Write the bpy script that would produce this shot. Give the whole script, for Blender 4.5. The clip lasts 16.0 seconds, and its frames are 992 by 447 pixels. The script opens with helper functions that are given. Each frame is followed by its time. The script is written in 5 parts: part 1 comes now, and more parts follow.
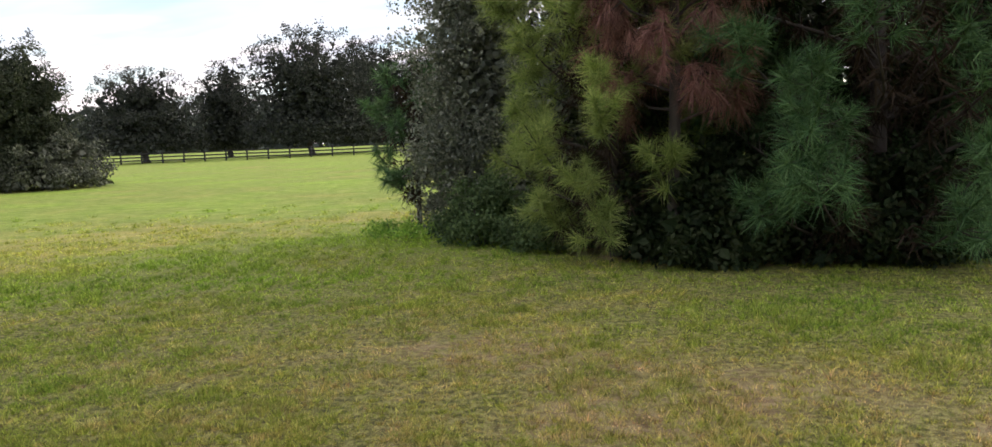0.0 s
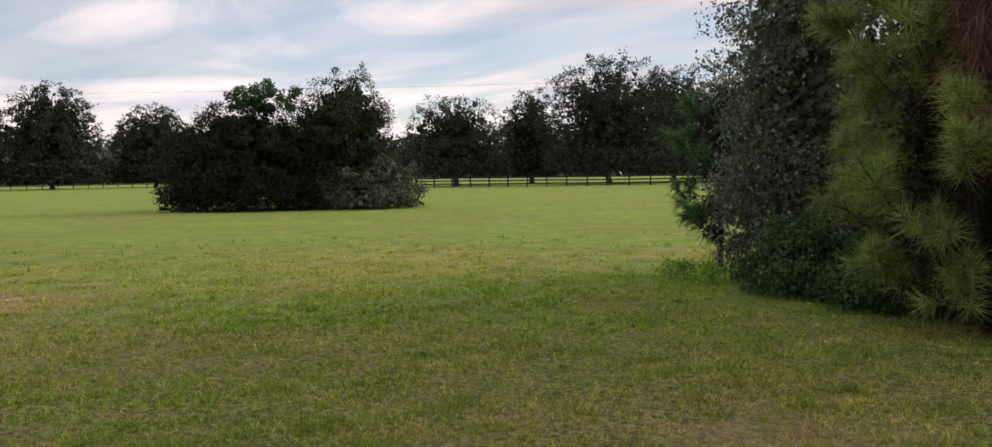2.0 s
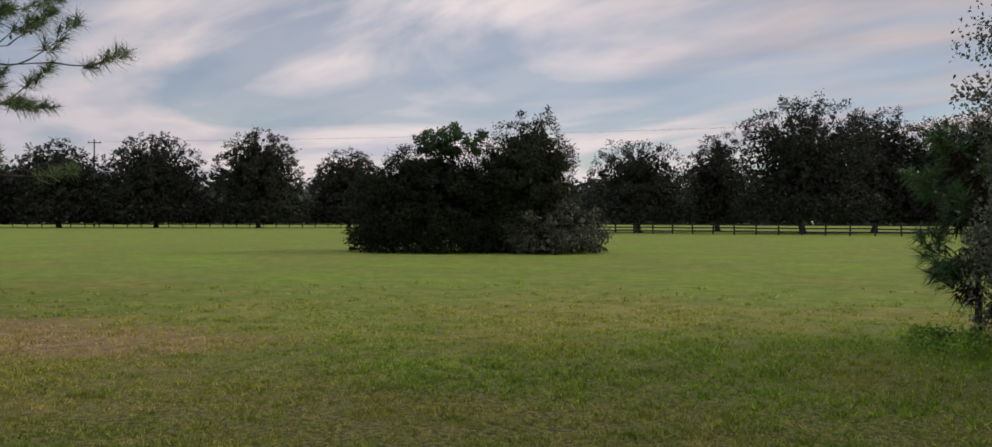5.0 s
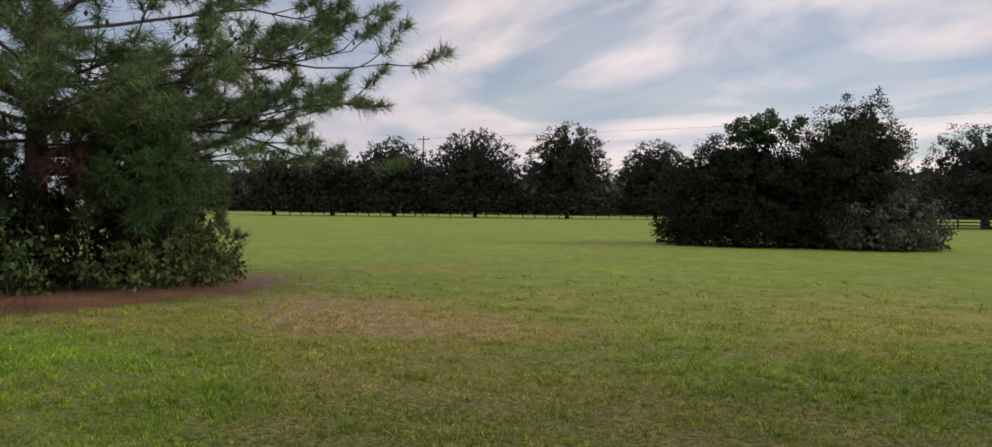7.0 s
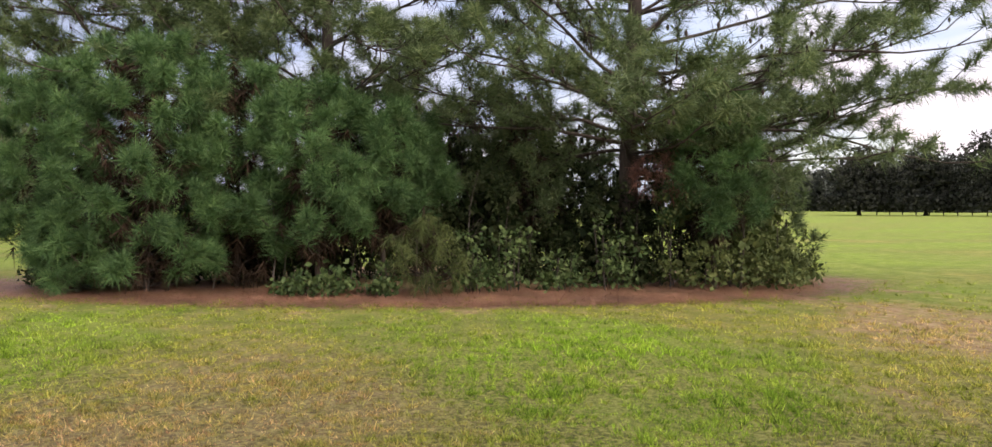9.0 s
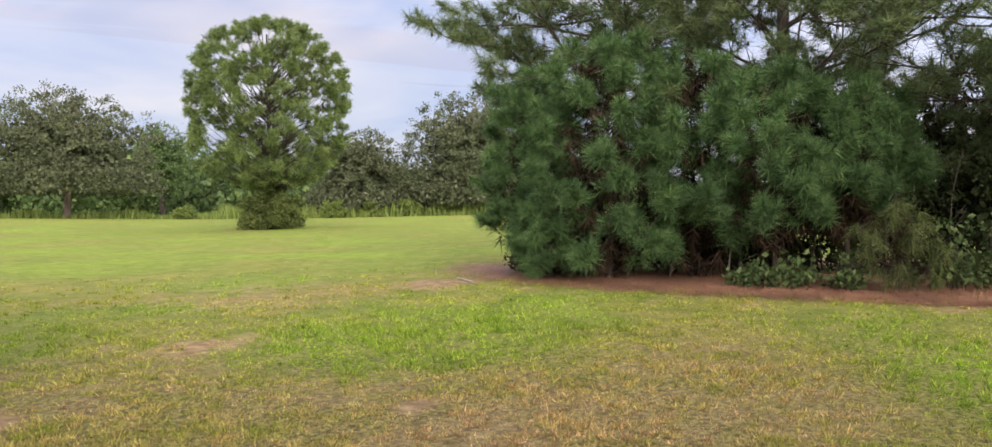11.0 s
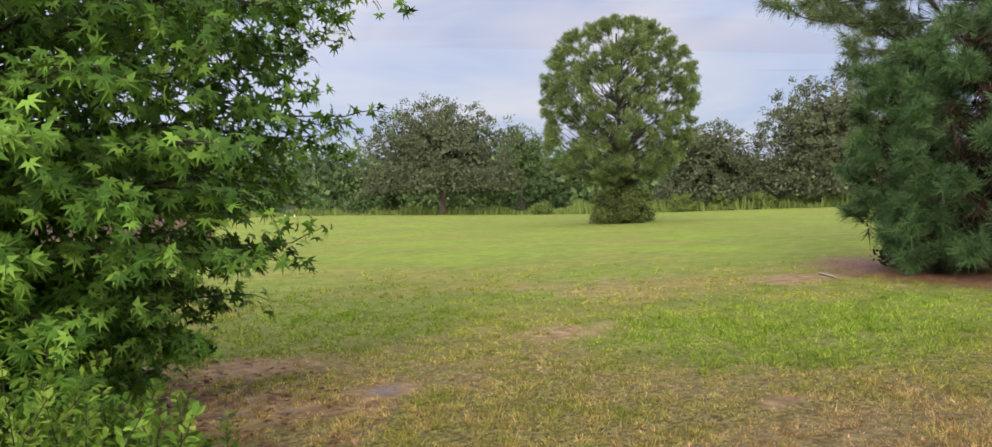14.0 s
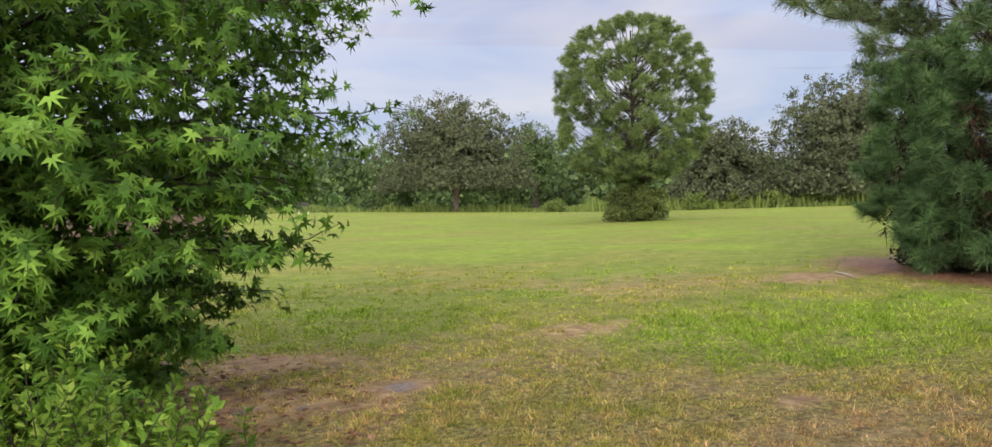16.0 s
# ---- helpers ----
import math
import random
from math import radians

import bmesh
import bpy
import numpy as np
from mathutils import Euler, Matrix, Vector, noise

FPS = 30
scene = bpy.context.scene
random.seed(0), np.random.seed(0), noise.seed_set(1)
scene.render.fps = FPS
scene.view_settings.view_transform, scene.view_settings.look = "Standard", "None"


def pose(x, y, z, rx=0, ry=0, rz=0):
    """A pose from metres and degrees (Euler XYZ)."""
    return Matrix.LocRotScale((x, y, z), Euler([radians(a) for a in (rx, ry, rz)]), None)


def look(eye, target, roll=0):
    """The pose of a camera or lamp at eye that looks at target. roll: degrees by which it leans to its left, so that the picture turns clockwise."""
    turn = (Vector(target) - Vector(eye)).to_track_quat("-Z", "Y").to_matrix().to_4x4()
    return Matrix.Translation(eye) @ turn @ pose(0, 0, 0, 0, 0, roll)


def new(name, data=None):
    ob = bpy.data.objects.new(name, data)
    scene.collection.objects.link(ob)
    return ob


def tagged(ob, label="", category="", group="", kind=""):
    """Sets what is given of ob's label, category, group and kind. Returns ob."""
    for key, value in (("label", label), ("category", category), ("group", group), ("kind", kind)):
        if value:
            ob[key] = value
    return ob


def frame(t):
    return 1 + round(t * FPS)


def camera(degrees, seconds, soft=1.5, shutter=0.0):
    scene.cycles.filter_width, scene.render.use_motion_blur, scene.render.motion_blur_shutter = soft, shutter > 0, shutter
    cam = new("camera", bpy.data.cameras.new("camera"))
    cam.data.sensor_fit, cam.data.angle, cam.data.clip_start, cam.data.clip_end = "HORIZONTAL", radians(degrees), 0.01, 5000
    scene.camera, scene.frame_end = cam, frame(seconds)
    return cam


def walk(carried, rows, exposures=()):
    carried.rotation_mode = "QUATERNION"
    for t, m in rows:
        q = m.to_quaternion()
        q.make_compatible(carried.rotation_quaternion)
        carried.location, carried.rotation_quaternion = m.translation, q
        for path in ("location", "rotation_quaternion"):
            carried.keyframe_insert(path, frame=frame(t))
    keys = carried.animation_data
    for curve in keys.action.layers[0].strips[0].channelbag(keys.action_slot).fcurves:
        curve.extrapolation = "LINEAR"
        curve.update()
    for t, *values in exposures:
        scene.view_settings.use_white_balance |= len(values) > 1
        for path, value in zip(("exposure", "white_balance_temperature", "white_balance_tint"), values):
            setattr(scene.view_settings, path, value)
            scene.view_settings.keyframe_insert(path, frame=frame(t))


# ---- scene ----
# ---------------------------------------------------------------- camera
cam = camera(60.5, 16.0)
# seconds, eye x y z, yaw, pitch, lean to the right
PATH = [
    (0.0, -1.141, 1.557, 1.516, -1.27, -5.87, 2.38),
    (0.5, -1.155, 1.738, 1.508, 7.92, -6.28, 2.23),
    (1.0, -1.128, 2.016, 1.531, 13.74, -5.92, 1.49),
    (1.5, -1.201, 2.271, 1.518, 17.12, -5.48, 0.69),
    (2.0, -1.296, 2.517, 1.544, 18.49, -3.33, 0.86),
    (2.5, -1.337, 2.741, 1.527, 18.62, -3.10, 1.01),
    (3.0, -1.356, 2.996, 1.548, 19.82, -2.17, 1.00),
    (3.2, -1.364, 3.063, 1.555, 20.65, -1.44, 0.99),
    (5.3, -2.057, 3.581, 1.511, 33.68, -0.13, -0.34),
    (5.5, -2.068, 3.612, 1.509, 36.32, -0.23, -0.39),
    (6.0, -2.103, 3.684, 1.508, 43.49, -0.65, -0.60),
    (6.5, -2.219, 3.760, 1.504, 47.33, -0.85, -0.58),
    (7.0, -2.368, 3.834, 1.507, 50.88, -0.90, -0.64),
    (7.5, -2.430, 3.924, 1.513, 56.50, -0.89, -0.59),
    (8.0, -2.478, 4.016, 1.519, 65.54, -1.09, -0.69),
    (8.5, -2.521, 4.055, 1.511, 77.45, -1.17, -0.38),
    (9.0, -2.570, 4.033, 1.505, 88.65, -1.07, 0.01),
    (9.5, -2.604, 3.985, 1.511, 96.81, -1.12, 0.21),
    (10.0, -2.605, 3.956, 1.504, 103.47, -1.15, 0.28),
    (10.2, -2.617, 3.925, 1.508, 106.48, -1.25, 0.35),
    (12.3, -2.501, 3.965, 1.480, 133.75, -1.20, 2.27),
    (12.5, -2.493, 3.961, 1.479, 135.47, -1.18, 2.27),
    (13.0, -2.480, 3.948, 1.477, 138.46, -1.12, 2.26),
    (13.5, -2.471, 3.935, 1.477, 140.77, -1.12, 2.18),
    (14.0, -2.471, 3.921, 1.477, 141.39, -1.20, 2.05),
    (14.5, -2.466, 3.910, 1.474, 141.69, -1.31, 1.80),
    (15.0, -2.461, 3.908, 1.479, 141.79, -1.40, 1.75),
    (15.5, -2.462, 3.899, 1.478, 141.98, -1.39, 1.78),
    (16.0, -2.449, 3.907, 1.477, 142.26, -1.35, 1.85),
]
EXPOSURES = [(0.0, 0.78, 6650, 11), (1.0, 0.42, 6800, 12), (2.5, -0.05, 6850, 11), (5.5, -0.45, 6700, 11), (6.0, -0.3, 6750, 11), (7.0, -0.22, 6750, 11), (7.5, -0.1, 6800, 12),
             (8.0, 0.08, 6900, 14), (8.5, 0.42, 7000, 16), (9.0, 0.84, 7050, 17), (9.5, 1.02, 7000, 18), (10.0, 1.02, 7000, 18), (12.5, 0.70, 6900, 14), (16.0, 0.74, 6850, 14)]
walk(cam, [(t, pose(x, y, z, 90 + pitch, lean, yaw)) for t, x, y, z, yaw, pitch, lean in PATH], EXPOSURES)

# ---------------------------------------------------------------- world and sun
SUN_YAW, SUN_ELEVATION = -46.0, 24.0


def make_world():
    world = bpy.data.worlds.new("world")
    scene.world = world
    world.use_nodes = True
    nt = world.node_tree
    nt.nodes.clear()
    node, link = nt.nodes.new, nt.links.new
    out = node("ShaderNodeOutputWorld")
    sky = node("ShaderNodeTexSky")
    sky.sky_type, sky.sun_disc = "NISHITA", False
    sky.sun_elevation, sky.sun_rotation = radians(SUN_ELEVATION), radians(-SUN_YAW)
    sky.dust_density, sky.air_density, sky.ozone_density = 0.6, 1.0, 3.0
    blue = node("ShaderNodeBackground")
    blue.inputs["Strength"].default_value = 0.13
    link(sky.outputs[0], blue.inputs["Color"])
    coords = node("ShaderNodeTexCoord")
    split = node("ShaderNodeSeparateXYZ")
    link(coords.outputs["Generated"], split.inputs[0])
    lift = node("ShaderNodeMath")
    lift.operation = "ADD"
    lift.inputs[1].default_value = 0.07
    link(split.outputs["Z"], lift.inputs[0])
    high = node("ShaderNodeMath")
    high.operation = "MAXIMUM"
    high.inputs[1].default_value = 0.045
    link(lift.outputs[0], high.inputs[0])
    flat = []
    for axis in "XY":
        d = node("ShaderNodeMath")
        d.operation = "DIVIDE"
        link(split.outputs[axis], d.inputs[0])
        link(high.outputs[0], d.inputs[1])
        flat.append(d)
    join = node("ShaderNodeCombineXYZ")
    link(flat[0].outputs[0], join.inputs[0])
    link(flat[1].outputs[0], join.inputs[1])
    turn = node("ShaderNodeMapping")
    turn.vector_type = "TEXTURE"
    turn.inputs["Rotation"].default_value[2] = radians(CLOUD_TURN)
    turn.inputs["Scale"].default_value = (2.3, 1.0, 1.0)
    turn.inputs["Location"].default_value = CLOUD_SHIFT
    link(join.outputs[0], turn.inputs[0])
    streak = node("ShaderNodeTexNoise")
    streak.inputs["Scale"].default_value = 0.62
    streak.inputs["Detail"].default_value = 7.0
    streak.inputs["Roughness"].default_value = 0.5
    streak.inputs["Distortion"].default_value = 1.5
    link(turn.outputs[0], streak.inputs["Vector"])
    veil = node("ShaderNodeValToRGB")
    veil.color_ramp.elements[0].position, veil.color_ramp.elements[1].position = 0.41, 0.56
    veil.color_ramp.elements[0].color, veil.color_ramp.elements[1].color = (0.36, 0.36, 0.36, 1), (0.98, 0.98, 0.98, 1)
    link(streak.outputs["Fac"], veil.inputs[0])
    # cloud brightness: grey undersides, and brighter towards the hidden sun
    under = node("ShaderNodeTexNoise")
    under.inputs["Scale"].default_value = 1.7
    under.inputs["Detail"].default_value = 3.0
    link(turn.outputs[0], under.inputs["Vector"])
    tone = node("ShaderNodeValToRGB")
    tone.color_ramp.elements[0].position, tone.color_ramp.elements[1].position = 0.34, 0.56
    tone.color_ramp.elements[0].color = (0.66, 0.66, 0.77, 1)
    tone.color_ramp.elements[1].color = (0.96, 0.87, 0.90, 1)
    link(under.outputs["Fac"], tone.inputs[0])
    sunward = node("ShaderNodeVectorMath")
    sunward.operation = "DOT_PRODUCT"
    sunward.inputs[1].default_value = tuple(sun_way())
    link(coords.outputs["Generated"], sunward.inputs[0])
    glow = node("ShaderNodeMapRange")
    glow.inputs["From Min"].default_value, glow.inputs["From Max"].default_value = -0.9, 0.20
    glow.inputs["To Min"].default_value, glow.inputs["To Max"].default_value = 0.42, 1.14
    link(sunward.outputs["Value"], glow.inputs[0])
    # an overcast sky is brighter overhead than at the horizon
    overhead = node("ShaderNodeMapRange")
    overhead.inputs["From Min"].default_value, overhead.inputs["From Max"].default_value = 0.25, 1.0
    overhead.inputs["To Min"].default_value, overhead.inputs["To Max"].default_value = 1.0, 2.1
    link(split.outputs["Z"], overhead.inputs[0])
    bright = node("ShaderNodeMath")
    bright.operation = "MULTIPLY"
    # the cloud bank before the sun is thicker and a little greyer
    bank = node("ShaderNodeMapRange")
    bank.inputs["From Min"].default_value, bank.inputs["From Max"].default_value = 0.30, 0.75
    bank.inputs["To Min"].default_value, bank.inputs["To Max"].default_value = 1.0, 0.60
    link(sunward.outputs["Value"], bank.inputs[0])
    dim = node("ShaderNodeMath")
    dim.operation = "MULTIPLY"
    link(glow.outputs[0], dim.inputs[0])
    link(bank.outputs[0], dim.inputs[1])
    link(dim.outputs[0], bright.inputs[0])
    link(overhead.outputs[0], bright.inputs[1])
    cloud = node("ShaderNodeBackground")
    # away from the sun the cloud is an even, bluish sheet
    even = node("ShaderNodeMapRange")
    even.inputs["From Min"].default_value, even.inputs["From Max"].default_value = -0.05, -0.60
    even.inputs["To Min"].default_value, even.inputs["To Max"].default_value = 0.0, 0.90
    link(sunward.outputs["Value"], even.inputs[0])
    hue = node("ShaderNodeMix")
    hue.data_type = "RGBA"
    sheet = node("ShaderNodeValToRGB")
    sheet.color_ramp.elements[0].position, sheet.color_ramp.elements[1].position = 0.38, 0.64
    sheet.color_ramp.elements[0].color, sheet.color_ramp.elements[1].color = (0.50, 0.64, 0.97, 1), (0.88, 0.91, 1.03, 1)
    stretch = node("ShaderNodeMapping")
    stretch.inputs["Scale"].default_value = (2.2, 2.2, 7.0)
    link(coords.outputs["Generated"], stretch.inputs[0])
    soft = node("ShaderNodeTexNoise")
    soft.inputs["Scale"].default_value, soft.inputs["Detail"].default_value, soft.inputs["Distortion"].default_value = 1.3, 4.0, 0.6
    link(stretch.outputs[0], soft.inputs["Vector"])
    link(soft.outputs["Fac"], sheet.inputs[0])
    link(sheet.outputs[0], hue.inputs[7])
    link(even.outputs[0], hue.inputs[0])
    link(tone.outputs[0], hue.inputs[6])
    link(hue.outputs[2], cloud.inputs["Color"])
    link(bright.outputs[0], cloud.inputs["Strength"])
    mix = node("ShaderNodeMixShader")
    cover = node("ShaderNodeMath")
    cover.operation = "MAXIMUM"
    link(veil.outputs[0], cover.inputs[0])
    link(even.outputs[0], cover.inputs[1])
    link(cover.outputs[0], mix.inputs[0])
    link(blue.outputs[0], mix.inputs[1])
    link(cloud.outputs[0], mix.inputs[2])
    link(mix.outputs[0], out.inputs["Surface"])


def sun_way():
    """The way from the ground to the sun."""
    a, e = radians(SUN_YAW), radians(SUN_ELEVATION)
    return Vector((-math.sin(a) * math.cos(e), math.cos(a) * math.cos(e), math.sin(e)))


CLOUD_TURN, CLOUD_SHIFT = 150.0, (0.0, 0.0, 0.0)
make_world()
lamp = bpy.data.lights.new("sun", "SUN")
lamp.energy, lamp.angle, lamp.color = 1.8, radians(26.0), (1.0, 0.93, 0.80)
sun = new("sun", lamp)
sun.matrix_world = look(Vector((0, 0, 0)) + 60 * sun_way(), (0, 0, 0))

# ---------------------------------------------------------------- helpers of the build
STATION = (-2.3, 3.8)


def away(yaw, distance):
    """A place so far from the middle of the walk, in the direction yaw (0: +y, 90: -x)."""
    a = radians(yaw)
    return STATION[0] - math.sin(a) * distance, STATION[1] + math.cos(a) * distance


def smooth(a, b, v):
    v = np.clip((np.asarray(v, float) - a) / (b - a), 0, 1)
    return v * v * (3 - 2 * v)


def ground_z(x, y):
    """The lawn is flat; beyond 40 m it rises a little towards the south."""
    x, y = np.asarray(x, float), np.asarray(y, float)
    dx, dy = x - STATION[0], y - STATION[1]
    r = np.hypot(dx, dy)
    yaw = np.degrees(np.arctan2(-dx, dy)) % 360
    side = smooth(130, 158, yaw) * (1 - smooth(215, 260, yaw))
    near = 0.03 * np.sin(x * 0.31 + 1) * np.cos(y * 0.27) * smooth(5, 12, r)
    return 1.15 * side * smooth(38, 100, r) + near * (1 - smooth(60, 120, r))


def mesh_of(name, verts, faces, mat, smooth_shade=False):
    """A mesh from arrays of corners and of triangles or quads."""
    verts, faces = np.asarray(verts, np.float32).reshape(-1, 3), np.asarray(faces, np.int32)
    k = faces.shape[1]
    me = bpy.data.meshes.new(name)
    me.vertices.add(len(verts))
    me.vertices.foreach_set("co", verts.ravel())
    me.loops.add(faces.size)
    me.loops.foreach_set("vertex_index", faces.ravel())
    me.polygons.add(len(faces))
    me.polygons.foreach_set("loop_start", np.arange(0, faces.size, k, dtype=np.int32))
    me.polygons.foreach_set("use_smooth", np.full(len(faces), smooth_shade, bool))
    me.update(calc_edges=True)
    me.materials.append(mat)
    return me


def thing(name, x, y, label, category, group="", z=None, turn=0.0):
    ob = new(name)
    ob.empty_display_size = 0.3
    ob.matrix_basis = pose(x, y, float(ground_z(x, y)) if z is None else z, 0, 0, turn)
    return tagged(ob, label, category, group)


def part(name, me, parent, label=""):
    ob = new(name, me)
    ob.parent = parent
    return tagged(ob, label)


def unit(v):
    v = np.asarray(v, float)
    return v / np.maximum(np.linalg.norm(v, axis=-1, keepdims=True), 1e-9)


def sideways(d, rng):
    """A random direction square to each of d."""
    r = rng.normal(size=d.shape)
    return unit(np.cross(d, r))


class Soup:
    """Gathers triangles and quads as one mesh of quads or triangles."""

    def __init__(self):
        self.v, self.f, self.n = [], [], 0

    def add(self, verts, faces):
        verts = np.asarray(verts, float).reshape(-1, 3)
        self.v.append(verts)
        self.f.append(np.asarray(faces, int) + self.n)
        self.n += len(verts)

    def mesh(self, name, mat, smooth_shade=False):
        return mesh_of(name, np.concatenate(self.v), np.concatenate(self.f), mat, smooth_shade)


def tube(soup, line, radii, sides=6):
    """A tapered, closed limb along a line, in quads."""
    line, radii = np.asarray(line, float), np.asarray(radii, float)
    d = unit(np.gradient(line, axis=0))
    ref = np.where(np.abs(d[:, 2:3]) > 0.9, [[1.0, 0, 0]], [[0, 0, 1.0]])
    u = unit(np.cross(d, ref))
    w = np.cross(d, u)
    a = np.linspace(0, 2 * np.pi, sides, endpoint=False)
    ring = line[:, None] + radii[:, None, None] * (np.cos(a)[None, :, None] * u[:, None] + np.sin(a)[None, :, None] * w[:, None])
    n = len(line)
    i, j = np.meshgrid(np.arange(n - 1), np.arange(sides), indexing="ij")
    k = (j + 1) % sides
    f = np.stack([i * sides + j, i * sides + k, (i + 1) * sides + k, (i + 1) * sides + j], -1).reshape(-1, 4)
    soup.add(ring, f)


def wander(start, way, length, steps, bend, rng, lift=0.0):
    """A crooked line from start."""
    line, d = [np.asarray(start, float)], unit(np.asarray(way, float))
    for _ in range(steps):
        d = unit(d + rng.normal(size=3) * bend + np.array([0, 0, lift / steps]))
        line.append(line[-1] + d * length / steps)
    return np.array(line)


def needles(soup, centre, way, size, count, rng, width=0.006, spread=1.0):
    """Tufts of pine needles, all at once."""
    centre, way, size = np.asarray(centre), unit(way), np.asarray(size)
    n = len(centre)
    c = np.repeat(centre, count, 0)
    d = np.repeat(way, count, 0)
    s = np.repeat(size, count) * rng.uniform(0.7, 1.15, n * count)
    d2 = unit(d * rng.uniform(0.15, 1.0, (n * count, 1)) + sideways(d, rng) * rng.uniform(0.1, spread * 1.6, (n * count, 1)))
    base = c - d * (s * rng.uniform(0, 0.5, n * count))[:, None]
    side = sideways(d2, rng) * width
    tip = base + d2 * s[:, None] + np.array([0, 0, -0.12]) * s[:, None]
    v = np.stack([base - side, base + side, tip], 1)
    soup.add(v, np.arange(3 * n * count).reshape(-1, 3))


def leaves(soup, centre, size, rng, droop=0.3, fold=0.25, slim=0.55):
    """Folded leaf blades (two triangles) that hang outwards."""
    n = len(centre)
    d = unit(rng.normal(size=(n, 3)) + np.array([0, 0, -droop]))
    s = sideways(d, rng)
    up = np.cross(s, d)
    size = np.asarray(size)[:, None] * rng.uniform(0.7, 1.25, (n, 1))
    mid = centre + d * size * 0.45
    v = np.stack([centre, mid + s * size * slim * 0.5 + up * size * fold * 0.4, centre + d * size, mid - s * size * slim * 0.5 + up * size * fold * 0.4], 1)
    b = 4 * np.arange(n)[:, None]
    soup.add(v, np.concatenate([b + [0, 1, 2], b + [0, 2, 3]]))


# ---------------------------------------------------------------- materials
def shader(name):
    mat = bpy.data.materials.new(name)
    mat.use_nodes = True
    nt = mat.node_tree
    nt.nodes.clear()
    return mat, nt, nt.nodes.new, nt.links.new


def ramp(node, link, fac, stops):
    r = node("ShaderNodeValToRGB")
    while len(r.color_ramp.elements) < len(stops):
        r.color_ramp.elements.new(0.5)
    for e, (p, c) in zip(r.color_ramp.elements, stops):
        e.position, e.color = p, (*c, 1)
    link(fac, r.inputs[0])
    return r.outputs[0]


def noise_of(node, link, scale, detail=4.0, rough=0.6, coords="Object"):
    c = node("ShaderNodeTexCoord")
    t = node("ShaderNodeTexNoise")
    t.inputs["Scale"].default_value, t.inputs["Detail"].default_value, t.inputs["Roughness"].default_value = scale, detail, rough
    link(c.outputs[coords], t.inputs["Vector"])
    return t.outputs["Fac"]


def blend(node, link, fac, a, b, mode="MIX"):
    m = node("ShaderNodeMix")
    m.data_type, m.blend_type = "RGBA", mode
    for value, socket in ((fac, m.inputs[0]), (a, m.inputs[6]), (b, m.inputs[7])):
        if isinstance(value, (int, float)):
            socket.default_value = value
        elif isinstance(value, tuple):
            socket.default_value = (*value, 1)
        else:
            link(value, socket)
    return m.outputs[2]


def foliage(name, dark, mid, light, clear=0.3, rough=0.55, clump=0.9, single=False, gloss=0.3):
    """Leaves: colour differs from leaf to leaf and from clump to clump; some light goes through."""
    mat, nt, node, link = shader(name)
    each = node("ShaderNodeObjectInfo").outputs["Random"] if single else node("ShaderNodeNewGeometry").outputs["Random Per Island"]
    leaf = ramp(node, link, each, [(0.0, dark), (0.5, mid), (1.0, light)])
    big = ramp(node, link, noise_of(node, link, clump, 2.0), [(0.3, (0.62, 0.62, 0.62)), (0.7, (1.25, 1.2, 1.1))])
    col = blend(node, link, 1.0, leaf, big, "MULTIPLY")
    p = node("ShaderNodeBsdfPrincipled")
    link(col, p.inputs["Base Color"])
    p.inputs["Roughness"].default_value = rough
    p.inputs["Specular IOR Level"].default_value = gloss
    t = node("ShaderNodeBsdfTranslucent")
    link(col, t.inputs["Color"])
    m = node("ShaderNodeMixShader")
    m.inputs[0].default_value = clear
    link(p.outputs[0], m.inputs[1])
    link(t.outputs[0], m.inputs[2])
    out = node("ShaderNodeOutputMaterial")
    link(m.outputs[0], out.inputs["Surface"])
    return mat


def solid(name, stops, scale, rough=0.85, bump=0.4, stretch=(1, 1, 1), metal=0.0):
    """Bark, timber, soil: a noise of colours with relief."""
    mat, nt, node, link = shader(name)
    c = node("ShaderNodeTexCoord")
    m = node("ShaderNodeMapping")
    m.inputs["Scale"].default_value = stretch
    link(c.outputs["Object"], m.inputs[0])
    t = node("ShaderNodeTexNoise")
    t.inputs["Scale"].default_value, t.inputs["Detail"].default_value, t.inputs["Roughness"].default_value = scale, 8.0, 0.65
    link(m.outputs[0], t.inputs["Vector"])
    col = ramp(node, link, t.outputs["Fac"], stops)
    p = node("ShaderNodeBsdfPrincipled")
    link(col, p.inputs["Base Color"])
    p.inputs["Roughness"].default_value, p.inputs["Metallic"].default_value = rough, metal
    b = node("ShaderNodeBump")
    b.inputs["Strength"].default_value, b.inputs["Distance"].default_value = bump, 0.02
    link(t.outputs["Fac"], b.inputs["Height"])
    link(b.outputs[0], p.inputs["Normal"])
    out = node("ShaderNodeOutputMaterial")
    link(p.outputs[0], out.inputs["Surface"])
    return mat


